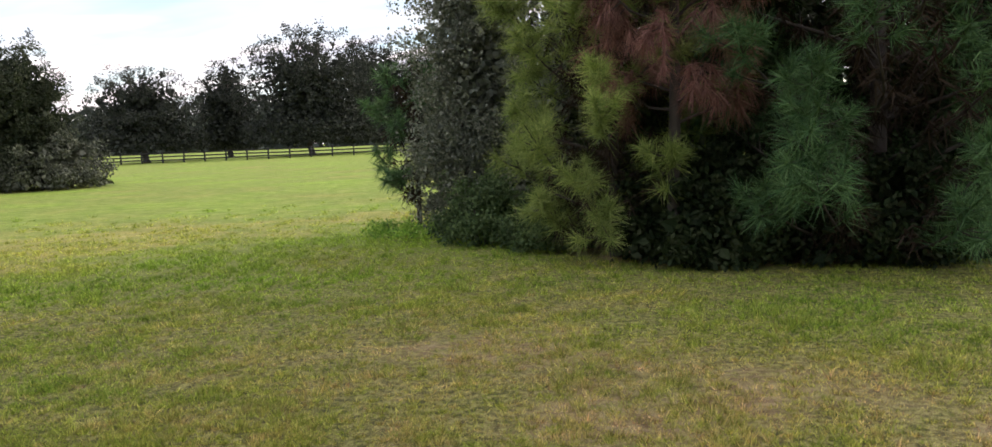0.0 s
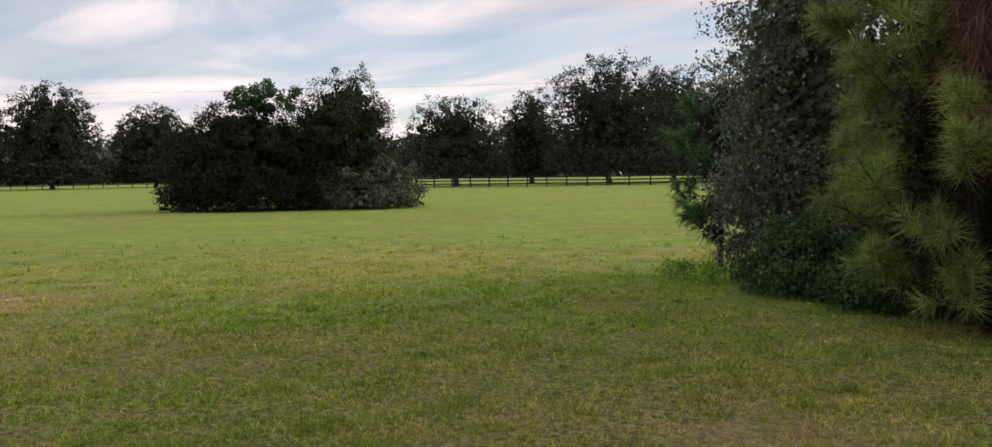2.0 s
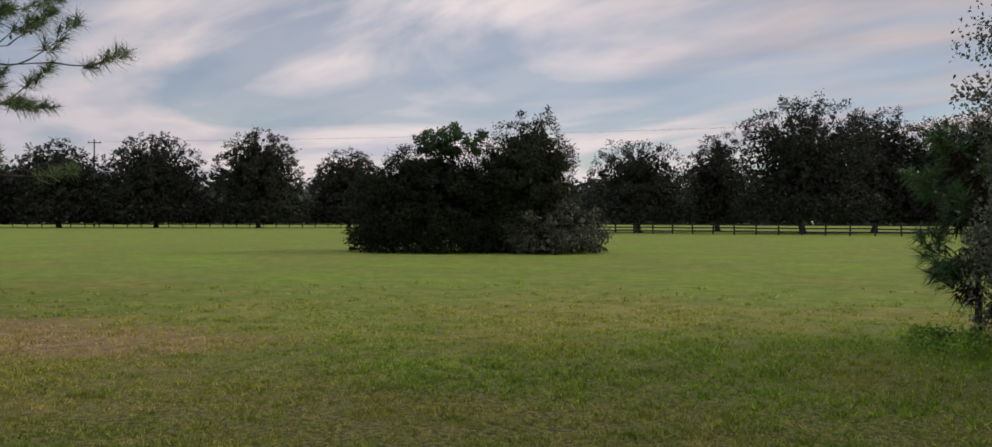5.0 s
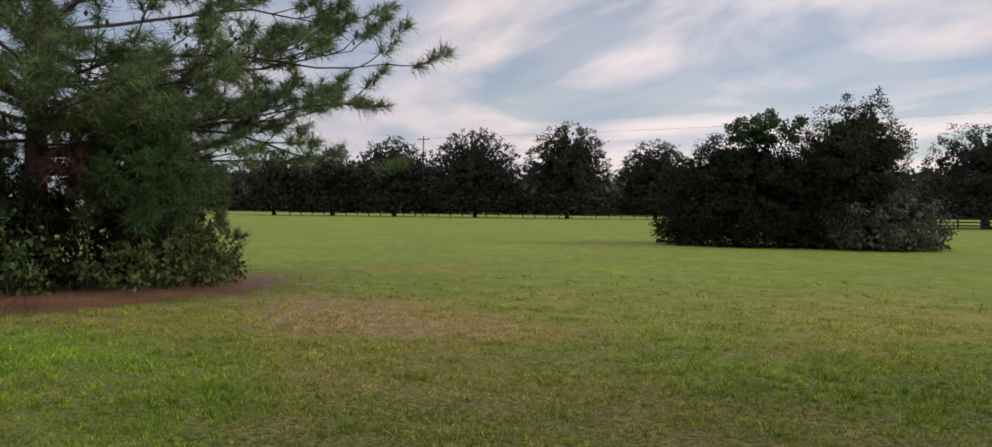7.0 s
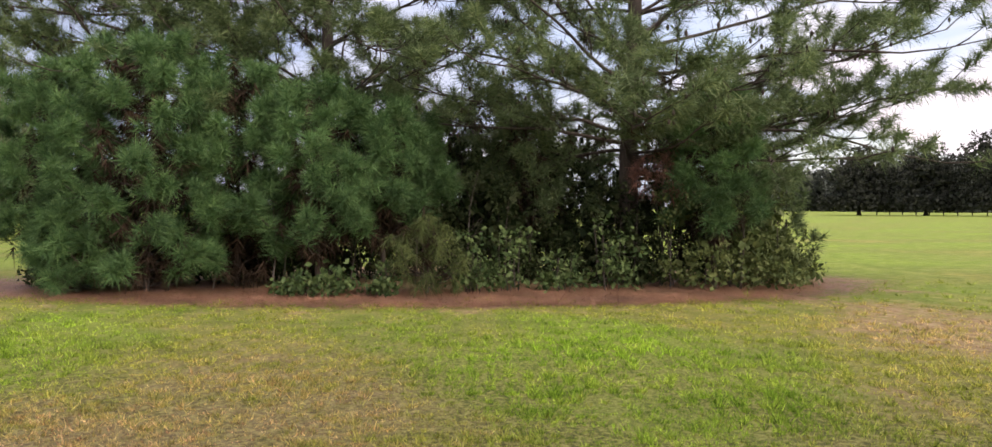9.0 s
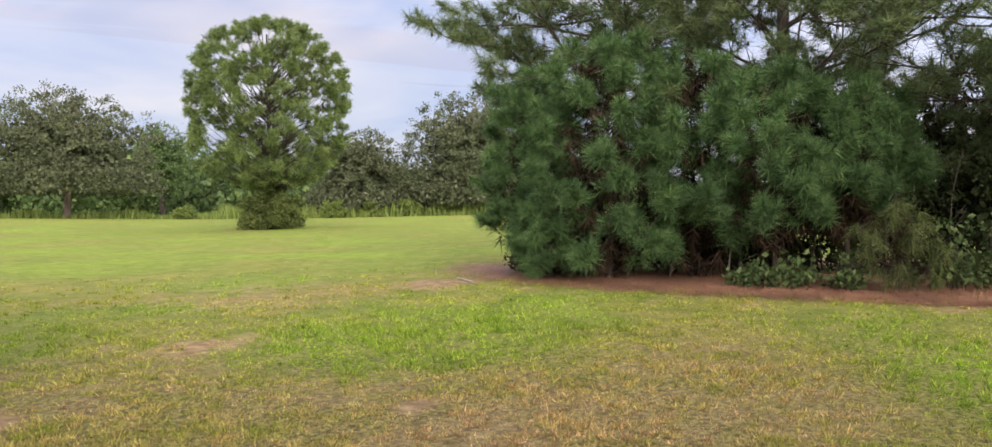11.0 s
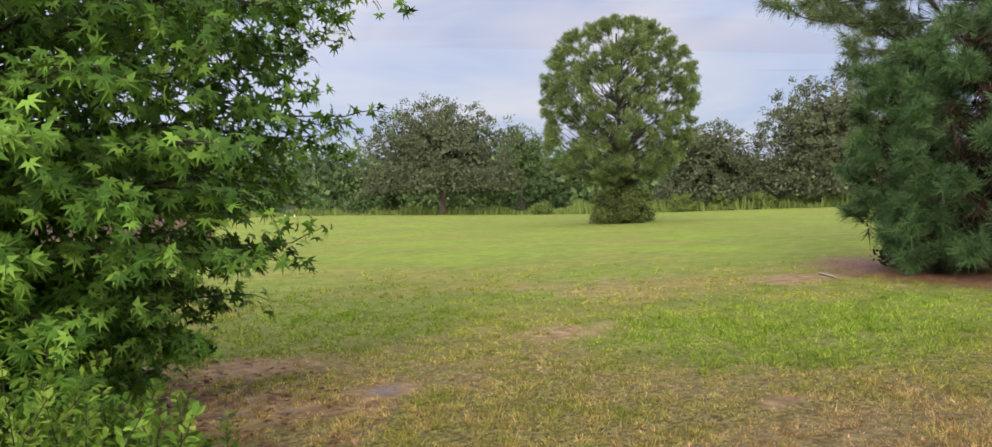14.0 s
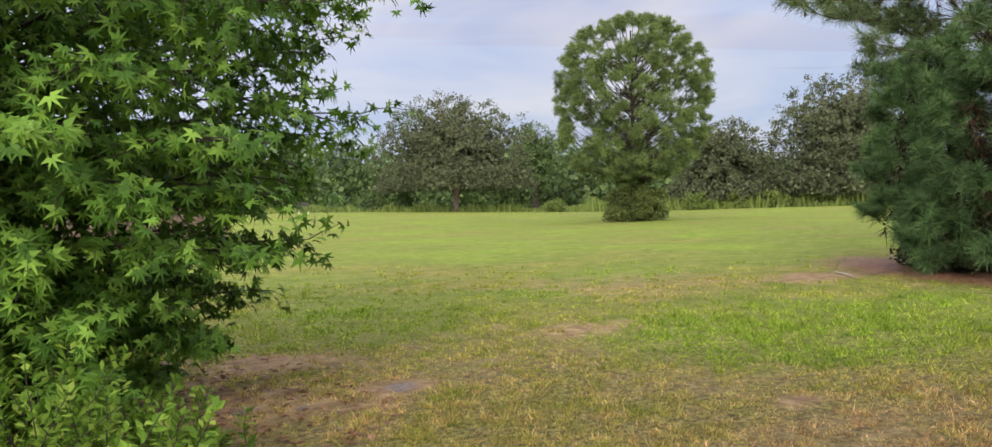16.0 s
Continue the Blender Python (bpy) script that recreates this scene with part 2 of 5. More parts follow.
def lawn_colour(node, link):
    """The lawn's colour from place alone: green, straw and worn brown; 'wear' and 'straw' say where the ground shows."""
    wear = node("ShaderNodeAttribute")
    wear.attribute_name = "wear"
    fine = noise_of(node, link, 2.3, 6.0, 0.7)
    broad = noise_of(node, link, 0.21, 5.0, 0.6)
    green = ramp(node, link, fine, [(0.3, (0.165, 0.195, 0.046)), (0.5, (0.250, 0.270, 0.072)), (0.7, (0.340, 0.330, 0.115))])
    lush = node("ShaderNodeAttribute")
    lush.attribute_name = "lush"
    where = node("ShaderNodeMath")
    where.operation = "MULTIPLY_ADD"
    link(lush.outputs["Fac"], where.inputs[0])
    where.inputs[1].default_value = -0.22
    link(broad, where.inputs[2])
    tint = ramp(node, link, where.outputs[0], [(0.22, (0.92, 1.24, 0.70)), (0.42, (0.86, 1.0, 0.84)), (0.56, (1.05, 1.0, 1.0)), (0.76, (1.16, 1.03, 1.14))])
    green = blend(node, link, 1.0, green, tint, "MULTIPLY")
    # soil gaps and tufts; the turf's relief shading is put into this colour
    thatch_shade = ramp(node, link, noise_of(node, link, 21.0, 7.0, 0.85), [(0.36, (0.50, 0.47, 0.40)), (0.5, (1.0, 1.0, 1.0)), (0.64, (1.35, 1.30, 1.22))])
    green = blend(node, link, 1.0, green, thatch_shade, "MULTIPLY")
    mottle = ramp(node, link, noise_of(node, link, 0.85, 4.0, 0.65), [(0.35, (0.84, 0.88, 0.84)), (0.62, (1.08, 1.07, 1.04))])
    green = blend(node, link, 1.0, green, mottle, "MULTIPLY")
    brown = ramp(node, link, noise_of(node, link, 5.0, 6.0, 0.7), [(0.3, (0.140, 0.086, 0.053)), (0.5, (0.345, 0.240, 0.135)), (0.7, (0.52, 0.410, 0.250))])
    edge = node("ShaderNodeMath")
    edge.operation = "MULTIPLY_ADD"
    crumbs = noise_of(node, link, 7.5, 5.0, 0.75)
    both = node("ShaderNodeMath")
    both.operation = "MULTIPLY_ADD"
    link(crumbs, both.inputs[0])
    both.inputs[1].default_value = 0.9
    link(fine, both.inputs[2])
    link(both.outputs[0], edge.inputs[0])
    edge.inputs[1].default_value = 1.5
    edge.inputs[2].default_value = -1.19
    total = node("ShaderNodeMath")
    total.operation = "ADD"
    total.use_clamp = True
    fresh = node("ShaderNodeMath")
    fresh.operation = "MULTIPLY_ADD"
    link(lush.outputs["Fac"], fresh.inputs[0])
    fresh.inputs[1].default_value = -0.45
    link(wear.outputs["Fac"], fresh.inputs[2])
    link(fresh.outputs[0], total.inputs[0])
    link(edge.outputs[0], total.inputs[1])
    fac = node("ShaderNodeMapRange")
    fac.inputs["From Min"].default_value, fac.inputs["From Max"].default_value = 0.25, 0.85
    link(total.outputs[0], fac.inputs[0])
    col = blend(node, link, fac.outputs[0], green, brown)
    # bare grey sand in the middle of the barest spots
    grit = node("ShaderNodeMath")
    grit.operation = "MULTIPLY_ADD"
    link(crumbs, grit.inputs[0])
    grit.inputs[1].default_value = 0.7
    link(wear.outputs["Fac"], grit.inputs[2])
    bare = node("ShaderNodeMapRange")
    bare.inputs["From Min"].default_value, bare.inputs["From Max"].default_value = 1.50, 1.66
    link(grit.outputs[0], bare.inputs[0])
    sand = ramp(node, link, noise_of(node, link, 22.0, 6.0, 0.7), [(0.35, (0.15, 0.125, 0.105)), (0.6, (0.33, 0.285, 0.25))])
    return blend(node, link, bare.outputs[0], col, sand)


def make_lawn():
    mat, nt, node, link = shader("lawn")
    col = lawn_colour(node, link)
    # under standing blades: dull thatch and soil, the shade between blades painted in
    cover = node("ShaderNodeAttribute")
    cover.attribute_name = "cover"
    thatch_shade = ramp(node, link, noise_of(node, link, 16.0, 8.0, 0.8), [(0.44, (0.036, 0.036, 0.015)), (0.57, (0.340, 0.320, 0.110))])
    col = blend(node, link, cover.outputs["Fac"], col, thatch_shade)
    p = node("ShaderNodeBsdfPrincipled")
    p.inputs["Roughness"].default_value = 0.9
    p.inputs["Specular IOR Level"].default_value = 0.1
    link(col, p.inputs["Base Color"])
    b = node("ShaderNodeBump")
    b.inputs["Strength"].default_value, b.inputs["Distance"].default_value = 0.8, 0.05
    link(noise_of(node, link, 16.0, 8.0, 0.8), b.inputs["Height"])
    link(b.outputs[0], p.inputs["Normal"])
    out = node("ShaderNodeOutputMaterial")
    link(p.outputs[0], out.inputs["Surface"])
    return mat


def make_blades():
    mat, nt, node, link = shader("grass_blades")
    col = lawn_colour(node, link)
    kind = node("ShaderNodeAttribute")
    kind.attribute_name = "kind"
    tuft = ramp(node, link, kind.outputs["Fac"], [(0.0, (0.74, 0.90, 0.60)), (0.3, (1.15, 1.28, 0.95)), (0.60, (1.48, 1.46, 1.28)), (0.80, (1.68, 1.55, 1.50)), (0.94, (1.85, 1.62, 1.70)), (0.97, (1.0, 0.76, 0.85))])
    col = blend(node, link, 1.0, col, tuft, "MULTIPLY")
    geo = node("ShaderNodeNewGeometry")
    vary = ramp(node, link, geo.outputs["Random Per Island"], [(0.0, (0.56, 0.60, 0.52)), (0.5, (1.08, 1.10, 0.98)), (1.0, (1.88, 1.84, 1.66))])
    col = blend(node, link, 1.0, col, vary, "MULTIPLY")
    p = node("ShaderNodeBsdfPrincipled")
    p.inputs["Roughness"].default_value = 0.7
    p.inputs["Specular IOR Level"].default_value = 0.15
    link(col, p.inputs["Base Color"])
    t = node("ShaderNodeBsdfTranslucent")
    link(col, t.inputs["Color"])
    m = node("ShaderNodeMixShader")
    m.inputs[0].default_value = 0.4
    link(p.outputs[0], m.inputs[1])
    link(t.outputs[0], m.inputs[2])
    out = node("ShaderNodeOutputMaterial")
    link(m.outputs[0], out.inputs["Surface"])
    return mat


LAWN, BLADES = make_lawn(), make_blades()
PINE_GREEN = foliage("pine_needles", (0.058, 0.100, 0.046), (0.128, 0.190, 0.088), (0.235, 0.302, 0.150), 0.25, gloss=0.15)
PINE_YOUNG = foliage("young_pine_needles", (0.034, 0.086, 0.034), (0.084, 0.172, 0.068), (0.170, 0.286, 0.116), 0.13, gloss=0.15)
# Withered brown, taken near black: the crown's inner shade is put into the colour.
PINE_INNER = foliage("withered_shade_needles", (0.020, 0.014, 0.010), (0.044, 0.031, 0.023), (0.085, 0.060, 0.044), 0.03, gloss=0.05)
# Pine needles again, lighter: sunlight on the lone pine is put into the colour.
PINE_LONE = foliage("sun_toned_pine_needles", (0.082, 0.136, 0.050), (0.172, 0.258, 0.094), (0.300, 0.392, 0.160), 0.28, gloss=0.15)
PINE_YELLOW = foliage("yellowing_pine_needles", (0.150, 0.225, 0.062), (0.320, 0.415, 0.120), (0.500, 0.570, 0.200), 0.4, gloss=0.15)
PINE_DEAD = foliage("dead_pine_needles", (0.165, 0.076, 0.062), (0.295, 0.145, 0.118), (0.430, 0.240, 0.195), 0.35)
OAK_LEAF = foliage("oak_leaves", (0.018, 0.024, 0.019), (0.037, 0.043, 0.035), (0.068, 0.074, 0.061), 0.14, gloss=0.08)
# Lighter and greyer than the oaks: distance haze is put into the leaf colour.
HAZY_FAR_LEAF = foliage("hazy_far_tree_leaves", (0.041, 0.053, 0.046), (0.076, 0.092, 0.081), (0.132, 0.151, 0.132), 0.12, gloss=0.06, clump=0.12)
OAK_GREY = foliage("live_oak_leaves", (0.073, 0.092, 0.054), (0.115, 0.144, 0.083), (0.175, 0.206, 0.125), 0.15, gloss=0.12)
WOOD_LEAF = foliage("woodland_leaves", (0.057, 0.111, 0.043), (0.113, 0.194, 0.073), (0.203, 0.304, 0.115), 0.2, clump=0.15)
# Near black: undergrowth shade and backlight are put into these two leaf colours.
SHADED_SHRUB_LEAF = foliage("shrub_leaves", (0.012, 0.022, 0.009), (0.025, 0.040, 0.015), (0.053, 0.066, 0.031), 0.08, gloss=0.08)
BACKLIT_THICKET_LEAF = foliage("backlit_thicket_leaves", (0.008, 0.013, 0.008), (0.017, 0.025, 0.014), (0.042, 0.050, 0.032), 0.06, gloss=0.08)
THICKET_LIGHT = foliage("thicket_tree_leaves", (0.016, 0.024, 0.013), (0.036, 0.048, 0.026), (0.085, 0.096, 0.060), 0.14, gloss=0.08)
VINE_BRUSH = foliage("vine_brush_leaves", (0.055, 0.085, 0.026), (0.110, 0.155, 0.048), (0.200, 0.240, 0.090), 0.2, gloss=0.12)
MYRTLE_LEAF = foliage("grey_shrub_leaves", (0.086, 0.101, 0.074), (0.162, 0.184, 0.135), (0.297, 0.315, 0.248), 0.25, 0.45)
OLIVE_LEAF = foliage("olive_shrub_leaves", (0.044, 0.066, 0.024), (0.089, 0.123, 0.044), (0.162, 0.200, 0.081), 0.2, gloss=0.12)
SEED_LEAF = foliage("seedling_leaves", (0.040, 0.078, 0.028), (0.090, 0.145, 0.054), (0.170, 0.240, 0.100), 0.25, gloss=0.15)
GUM_SINGLE = foliage("sweetgum_leaf", (0.036, 0.098, 0.016), (0.098, 0.226, 0.036), (0.215, 0.400, 0.070), 0.08, 0.5, gloss=0.16, clump=0.7, single=True)
BRUSH_LEAF = foliage("brush_leaves", (0.040, 0.050, 0.034), (0.080, 0.092, 0.062), (0.150, 0.160, 0.115), 0.15)
PRIVET_LEAF = foliage("privet_leaves", (0.105, 0.230, 0.036), (0.225, 0.415, 0.062), (0.420, 0.600, 0.120), 0.35, gloss=0.12)
VINE_LEAF = foliage("vine_leaves", (0.026, 0.068, 0.019), (0.045, 0.105, 0.030), (0.079, 0.150, 0.049), 0.25)
GUM_LEAF = foliage("sweetgum_leaves", (0.036, 0.098, 0.016), (0.098, 0.226, 0.036), (0.215, 0.400, 0.070), 0.08, 0.5, gloss=0.16, clump=0.7)
MEADOW_LEAF = foliage("meadow_grass", (0.110, 0.180, 0.042), (0.185, 0.265, 0.065), (0.260, 0.340, 0.105), 0.3, clump=0.2)
STRAW = foliage("pine_straw", (0.220, 0.105, 0.070), (0.370, 0.200, 0.135), (0.500, 0.310, 0.215), 0.05)
BARK = solid("pine_bark", [(0.3, (0.024, 0.018, 0.015)), (0.55, (0.055, 0.042, 0.034)), (0.75, (0.095, 0.077, 0.064))], 9.0, stretch=(1, 1, 0.35))
OAK_BARK = solid("oak_bark", [(0.3, (0.026, 0.021, 0.017)), (0.55, (0.060, 0.049, 0.040)), (0.75, (0.12, 0.098, 0.080))], 7.0, stretch=(1, 1, 0.3))
LIVE_BARK = solid("live_oak_bark", [(0.3, (0.12, 0.090, 0.074)), (0.55, (0.24, 0.185, 0.155)), (0.75, (0.36, 0.29, 0.25))], 3.0, stretch=(1, 1, 0.3))
TIMBER = solid("fence_timber", [(0.3, (0.012, 0.011, 0.012)), (0.7, (0.030, 0.028, 0.028))], 6.0)
POLE_WOOD = solid("pole_timber", [(0.3, (0.06, 0.05, 0.042)), (0.7, (0.13, 0.11, 0.09))], 5.0, stretch=(1, 1, 0.2))

# ---------------------------------------------------------------- ground
# worn spots on the lawn: x, y, half length, half width, how bare
SPOTS = [
    (-0.9, 7.4, 1.3, 0.8, 0.5), (-0.5, 6.0, 0.6, 0.9, 0.5), (0.6, 6.2, 0.9, 0.6, 0.55), (1.6, 5.6, 0.8, 0.5, 0.4), (-3.2, 7.6, 1.6, 0.9, 0.2),
    (-12.2, 9.8, 2.6, 1.2, 0.3), (-9.4, 7.1, 0.9, 0.5, 0.5), (-15.3, 9.8, 2.0, 1.0, 0.3), (-8.4, 5.2, 1.0, 0.7, 0.4), (-7.0, 8.6, 1.5, 0.8, 0.2),
    (-7.4, -2.6, 2.6, 1.5, 0.32), (-4.6, -2.4, 1.3, 1.2, 1.0), (-9.4, -3.3, 1.1, 0.5, 0.95), (-8.6, -0.6, 2.0, 1.0, 0.3), (-9.0, 3.0, 1.6, 1.3, 0.28),
    (-13.4, -7.2, 3.2, 1.2, 0.35), (-4.0, -3.4, 1.5, 1.3, 1.0), (-5.6, -3.9, 0.9, 0.6, 0.9), (-7.6, 1.2, 1.4, 0.8, 0.36), (-15.9, -4.4, 1.0, 0.8, 1.0),
    (-10.6, 1.9, 1.4, 1.0, 0.25), (-6.8, 3.0, 1.0, 1.2, 0.28), (-6.6, 6.4, 1.0, 0.8, 0.2),
]
# small patches of bare sand: x, y, half length, half width
SAND = [(-4.18, -2.8, 0.2, 0.16), (-4.75, -2.25, 0.22, 0.15), (-5.13, -1.95, 0.14, 0.12), (-6.05, -2.1, 0.3, 0.15), (-7.85, 0.4, 0.16, 0.12), (-4.4, -3.3, 0.2, 0.15)]
# front edge of the pine island, and the ellipse of its needle litter
LITTER = (-20.0, 2.9, 4.5, 8.6)
CLUSTER = (2.8, 12.6, 3.0, 2.0)


def wear_at(x, y):
    """How bare the lawn is: ragged worn spots, and the litter under the trees."""
    x, y = np.asarray(x, float), np.asarray(y, float)
    rag = 0.16 * np.sin(x * 2.3 + 1.9 * np.sin(y * 1.7)) + 0.13 * np.sin(y * 3.1 + 1.6 * np.sin(x * 2.6)) + 0.09 * np.sin(x * 6.1 - y * 4.7)
    w = np.zeros(np.broadcast(x, y).shape)
    for cx, cy, a, b, k in SPOTS:
        d = np.hypot((x - cx) / a, (y - cy) / b) + rag * 1.3
        w = np.maximum(w, 0.74 * k * (1 - smooth(0.2, 1.6, d)))
    for cx, cy, a, b in (LITTER, CLUSTER):
        d = np.hypot((x - cx) / a, (y - cy) / b) + rag * 0.6
        w = np.maximum(w, 1 - smooth(0.74, 1.18, d))
    for cx, cy, a, b in SAND:
        w = np.maximum(w, 1.45 * (1 - smooth(0.5, 1.7, np.hypot((x - cx) / a, (y - cy) / b) + rag)))
    return w


# stretches of lush green lawn (+) and of dry straw-coloured lawn (-): x, y, half length, half width, how much
STRETCHES = [
    (-11.0, -1.4, 2.9, 2.0, 1.0), (-10.5, 5.5, 3.4, 2.0, 0.9), (-5.4, 11.4, 2.6, 1.8, 0.8), (-7.4, -6.4, 3.5, 2.0, 0.5), (-3.4, 13.4, 3.0, 2.4, 0.5), (0.9, 7.9, 1.8, 1.0, 0.5),
    (-6.3, -0.6, 3.3, 3.4, -0.55), (-0.3, 6.2, 3.4, 2.4, -0.3), (-8.6, 2.2, 2.4, 1.9, -0.6), (-7.2, 8.4, 1.7, 1.4, -0.1), (-12.6, 10.0, 3.4, 1.6, -0.7), (-13.5, -5.4, 2.4, 1.2, -0.5), (-3.9, 12.2, 1.5, 0.8, -0.5),
]


def lush_at(x, y):
    x, y = np.asarray(x, float), np.asarray(y, float)
    rag = 0.15 * np.sin(x * 1.3 + 1.9 * np.sin(y * 0.9)) + 0.12 * np.sin(y * 2.1 + 1.6 * np.sin(x * 1.6)) + 0.06 * np.sin(x * 4.1 - y * 3.7)
    w = 0.55 * smooth(12, 24, np.hypot(x + 2.3, y - 3.8))
    for cx, cy, a, b, k in STRETCHES:
        w = w + k * (1 - smooth(0.55, 1.35, np.hypot((x - cx) / a, (y - cy) / b) + rag))
    return np.clip(w, -1, 1)


def make_ground():
    k = np.linspace(-1, 1, 241)
    axis = np.sign(k) * (26 * np.abs(k) + 2400 * np.abs(k) ** 25)
    gx, gy = np.meshgrid(axis - 6.0, axis + 3.0, indexing="ij")
    v = np.stack([gx, gy, ground_z(gx, gy)], -1)
    n = len(axis)
    i, j = np.meshgrid(np.arange(n - 1), np.arange(n - 1), indexing="ij")
    f = np.stack([i * n + j, (i + 1) * n + j, (i + 1) * n + j + 1, i * n + j + 1], -1).reshape(-1, 4)
    me = mesh_of("ground", v, f, LAWN, True)
    a = me.attributes.new("wear", "FLOAT", "POINT")
    a.data.foreach_set("value", wear_at(gx, gy).astype(np.float32).ravel())
    a = me.attributes.new("lush", "FLOAT", "POINT")
    a.data.foreach_set("value", lush_at(gx, gy).astype(np.float32).ravel())
    # where thatch and blade shade are painted: near the walk, gone by 15 m
    a = me.attributes.new("cover", "FLOAT", "POINT")
    a.data.foreach_set("value", (0.78 * (1 - smooth(6, 15, np.hypot(gx + 1.9, gy - 3.1))) * (1 - np.clip(1.8 * wear_at(gx, gy) - 0.2, 0, 1))).astype(np.float32).ravel())
    tagged(new("ground", me), "wide mown lawn of green and straw-coloured grass with worn brown patches", "ground", kind="structure")


def make_grass():
    """Blades of the mown lawn round the walk: in close small tufts near by, larger and fewer further off."""
    rng = np.random.default_rng(3)
    count, blades = 165000, 9
    a = np.radians(rng.uniform(-78, 190, count) + 90)
    r = 2.4 * (21.0 / 2.4) ** rng.uniform(0, 1, count) ** 0.85
    # a thin sowing under the walk itself and behind it
    u = rng.uniform(size=count)
    r = np.where(u < 0.07, 2.6 * np.sqrt(rng.uniform(size=count)), r)
    a = np.where(u < 0.13, rng.uniform(0, 2 * np.pi, count), a)
    x, y = -2.0 + r * np.cos(a), 3.3 + r * np.sin(a)
    # tufts gather in small uneven cushions, wider apart further off
    cell = 0.085 * 2.0 ** np.round(np.log2(np.maximum(r, 4.0) / 5.0))
    i, j = np.floor(x / cell), np.floor(y / cell)
    cx, cy = (i + 0.5 + 0.3 * np.sin(i * 12.9 + j * 78.2)) * cell, (j + 0.5 + 0.3 * np.sin(i * 39.3 + j * 11.1)) * cell
    x, y = cx + (x - cx) * 0.55, cy + (y - cy) * 0.55
    w, green = wear_at(x, y), lush_at(x, y)
    patch = np.sin(x * 2.1 + 1.7 * np.sin(y * 1.3)) * np.sin(y * 2.4 + 1.3 * np.sin(x * 0.9)) + 0.7 * np.sin(x * 5.3 + 3.1 * np.sin(y * 2.3)) * np.sin(y * 6.1 - 2.2 * np.sin(x * 2.9))
    cushion = np.sin(x * 15.0 + 2.8 * np.sin(y * 5.3)) * np.sin(y * 17.0 + 2.5 * np.sin(x * 6.1)) + 0.6 * np.sin(x * 8.3 - y * 4.9 + 2.0 * np.sin(y * 3.1))
    keep = rng.uniform(size=count) > 0.30 * (cushion < -0.35) + np.clip(w - 0.12, 0, 0.9) * 0.75 + 0.5 * (w > 1.1) + 0.30 * (patch < -0.25) + 0.9 * smooth(9, 20, r)
    x, y, r, w, patch, green, cushion = (q[keep] for q in (x, y, r, w, patch, green, cushion))
    n = len(x)
    big = rng.uniform(0.6, 1.25, n) * (1 + 0.45 * np.clip(cushion, -0.8, 1.2)) + 0.8 * (rng.uniform(size=n) > 0.97)
    kind = np.clip(0.38 + 0.30 * rng.normal(size=n) - 0.22 * green - 0.10 * patch - 0.13 * cushion + 0.10 * np.clip(w, 0, 1), 0, 1)
    kind = np.where(rng.uniform(size=n) < 0.06, rng.uniform(0.85, 1.0, n), kind)
    kind = kind + (0.45 - kind) * 0.8 * smooth(6, 14, r)
    x, y, r, w, patch, big, kind, green = (np.repeat(q, blades) for q in (x, y, r, w, patch, big, kind, green))
    n = len(x)
    kind = np.clip(kind + rng.normal(size=n) * 0.10, 0, 1)
    h = (0.026 + 0.0008 * r) * big * rng.uniform(0.45, 1.3, n) * (1 + 0.3 * np.clip(patch, -1, 1)) * (1 - 0.35 * np.clip(w, 0, 1)) * (1 + 0.4 * np.clip(green, 0, 1))
    out = rng.normal(size=(n, 3)) * [1, 1, 0]
    base = np.stack([x, y, ground_z(x, y) - 0.004], -1) + out * (0.010 + 0.0015 * r)[:, None]
    s = unit(rng.normal(size=(n, 3)) * [1, 1, 0]) * ((0.0014 + 0.00050 * r) * rng.uniform(0.6, 1.4, n))[:, None]
    lean = out * 0.45 + rng.normal(size=(n, 3)) * [0.3, 0.3, 0] + [0, 0, 1]
    v = np.stack([base - s, base + s, base + lean * h[:, None]], 1)
    me = mesh_of("lawn_grass", v, np.arange(3 * n).reshape(-1, 3), BLADES)
    for name, value in (("wear", 0.35 * w), ("lush", green), ("kind", kind)):
        at = me.attributes.new(name, "FLOAT", "POINT")
        at.data.foreach_set("value", np.repeat(value, 3).astype(np.float32))
    tagged(new("lawn_grass", me), "short mown grass blades covering the lawn", "grass", kind="stuff")


make_ground()
make_grass()

# ---------------------------------------------------------------- kinds of trees and shrubs
def along(line, f):
    """The place and the direction at the share f of a line."""
    k = f * (len(line) - 1)
    i = min(int(k), len(line) - 2)
    return line[i] + (line[i + 1] - line[i]) * (k - i), unit(line[i + 1] - line[i])


def brushes(soup, tip, way, size, count, rng, width=0.0045, open_to=105.0, sag=0.10):
    """Full bottle-brushes of needles round the ends of shoots, all at once."""
    tip, way, size = np.asarray(tip, float), unit(way), np.asarray(size, float)
    n = len(tip) * count
    d, s = np.repeat(way, count, 0), np.repeat(size, count) * rng.uniform(0.75, 1.12, n)
    a = np.radians(rng.uniform(8, open_to, n))[:, None]
    d2 = d * np.cos(a) + sideways(d, rng) * np.sin(a)
    foot = np.repeat(tip, count, 0) - d * (s * rng.uniform(0.0, 0.75, n))[:, None]
    side = sideways(d2, rng) * width
    end = foot + d2 * s[:, None] + np.array([0, 0, -1.0]) * (sag * s)[:, None]
    soup.add(np.stack([foot - side, foot + side, end], 1), np.arange(3 * n).reshape(-1, 3))


def trunk_line(height, seed, rng, lean=0.012):
    hs = np.linspace(-0.15, height, 14)
    k = rng.normal(size=2) * lean
    return hs, np.stack([k[0] * hs + 0.05 * np.sin(hs * 0.9 + seed), k[1] * hs + 0.05 * np.cos(hs * 0.7 + seed), hs], -1)


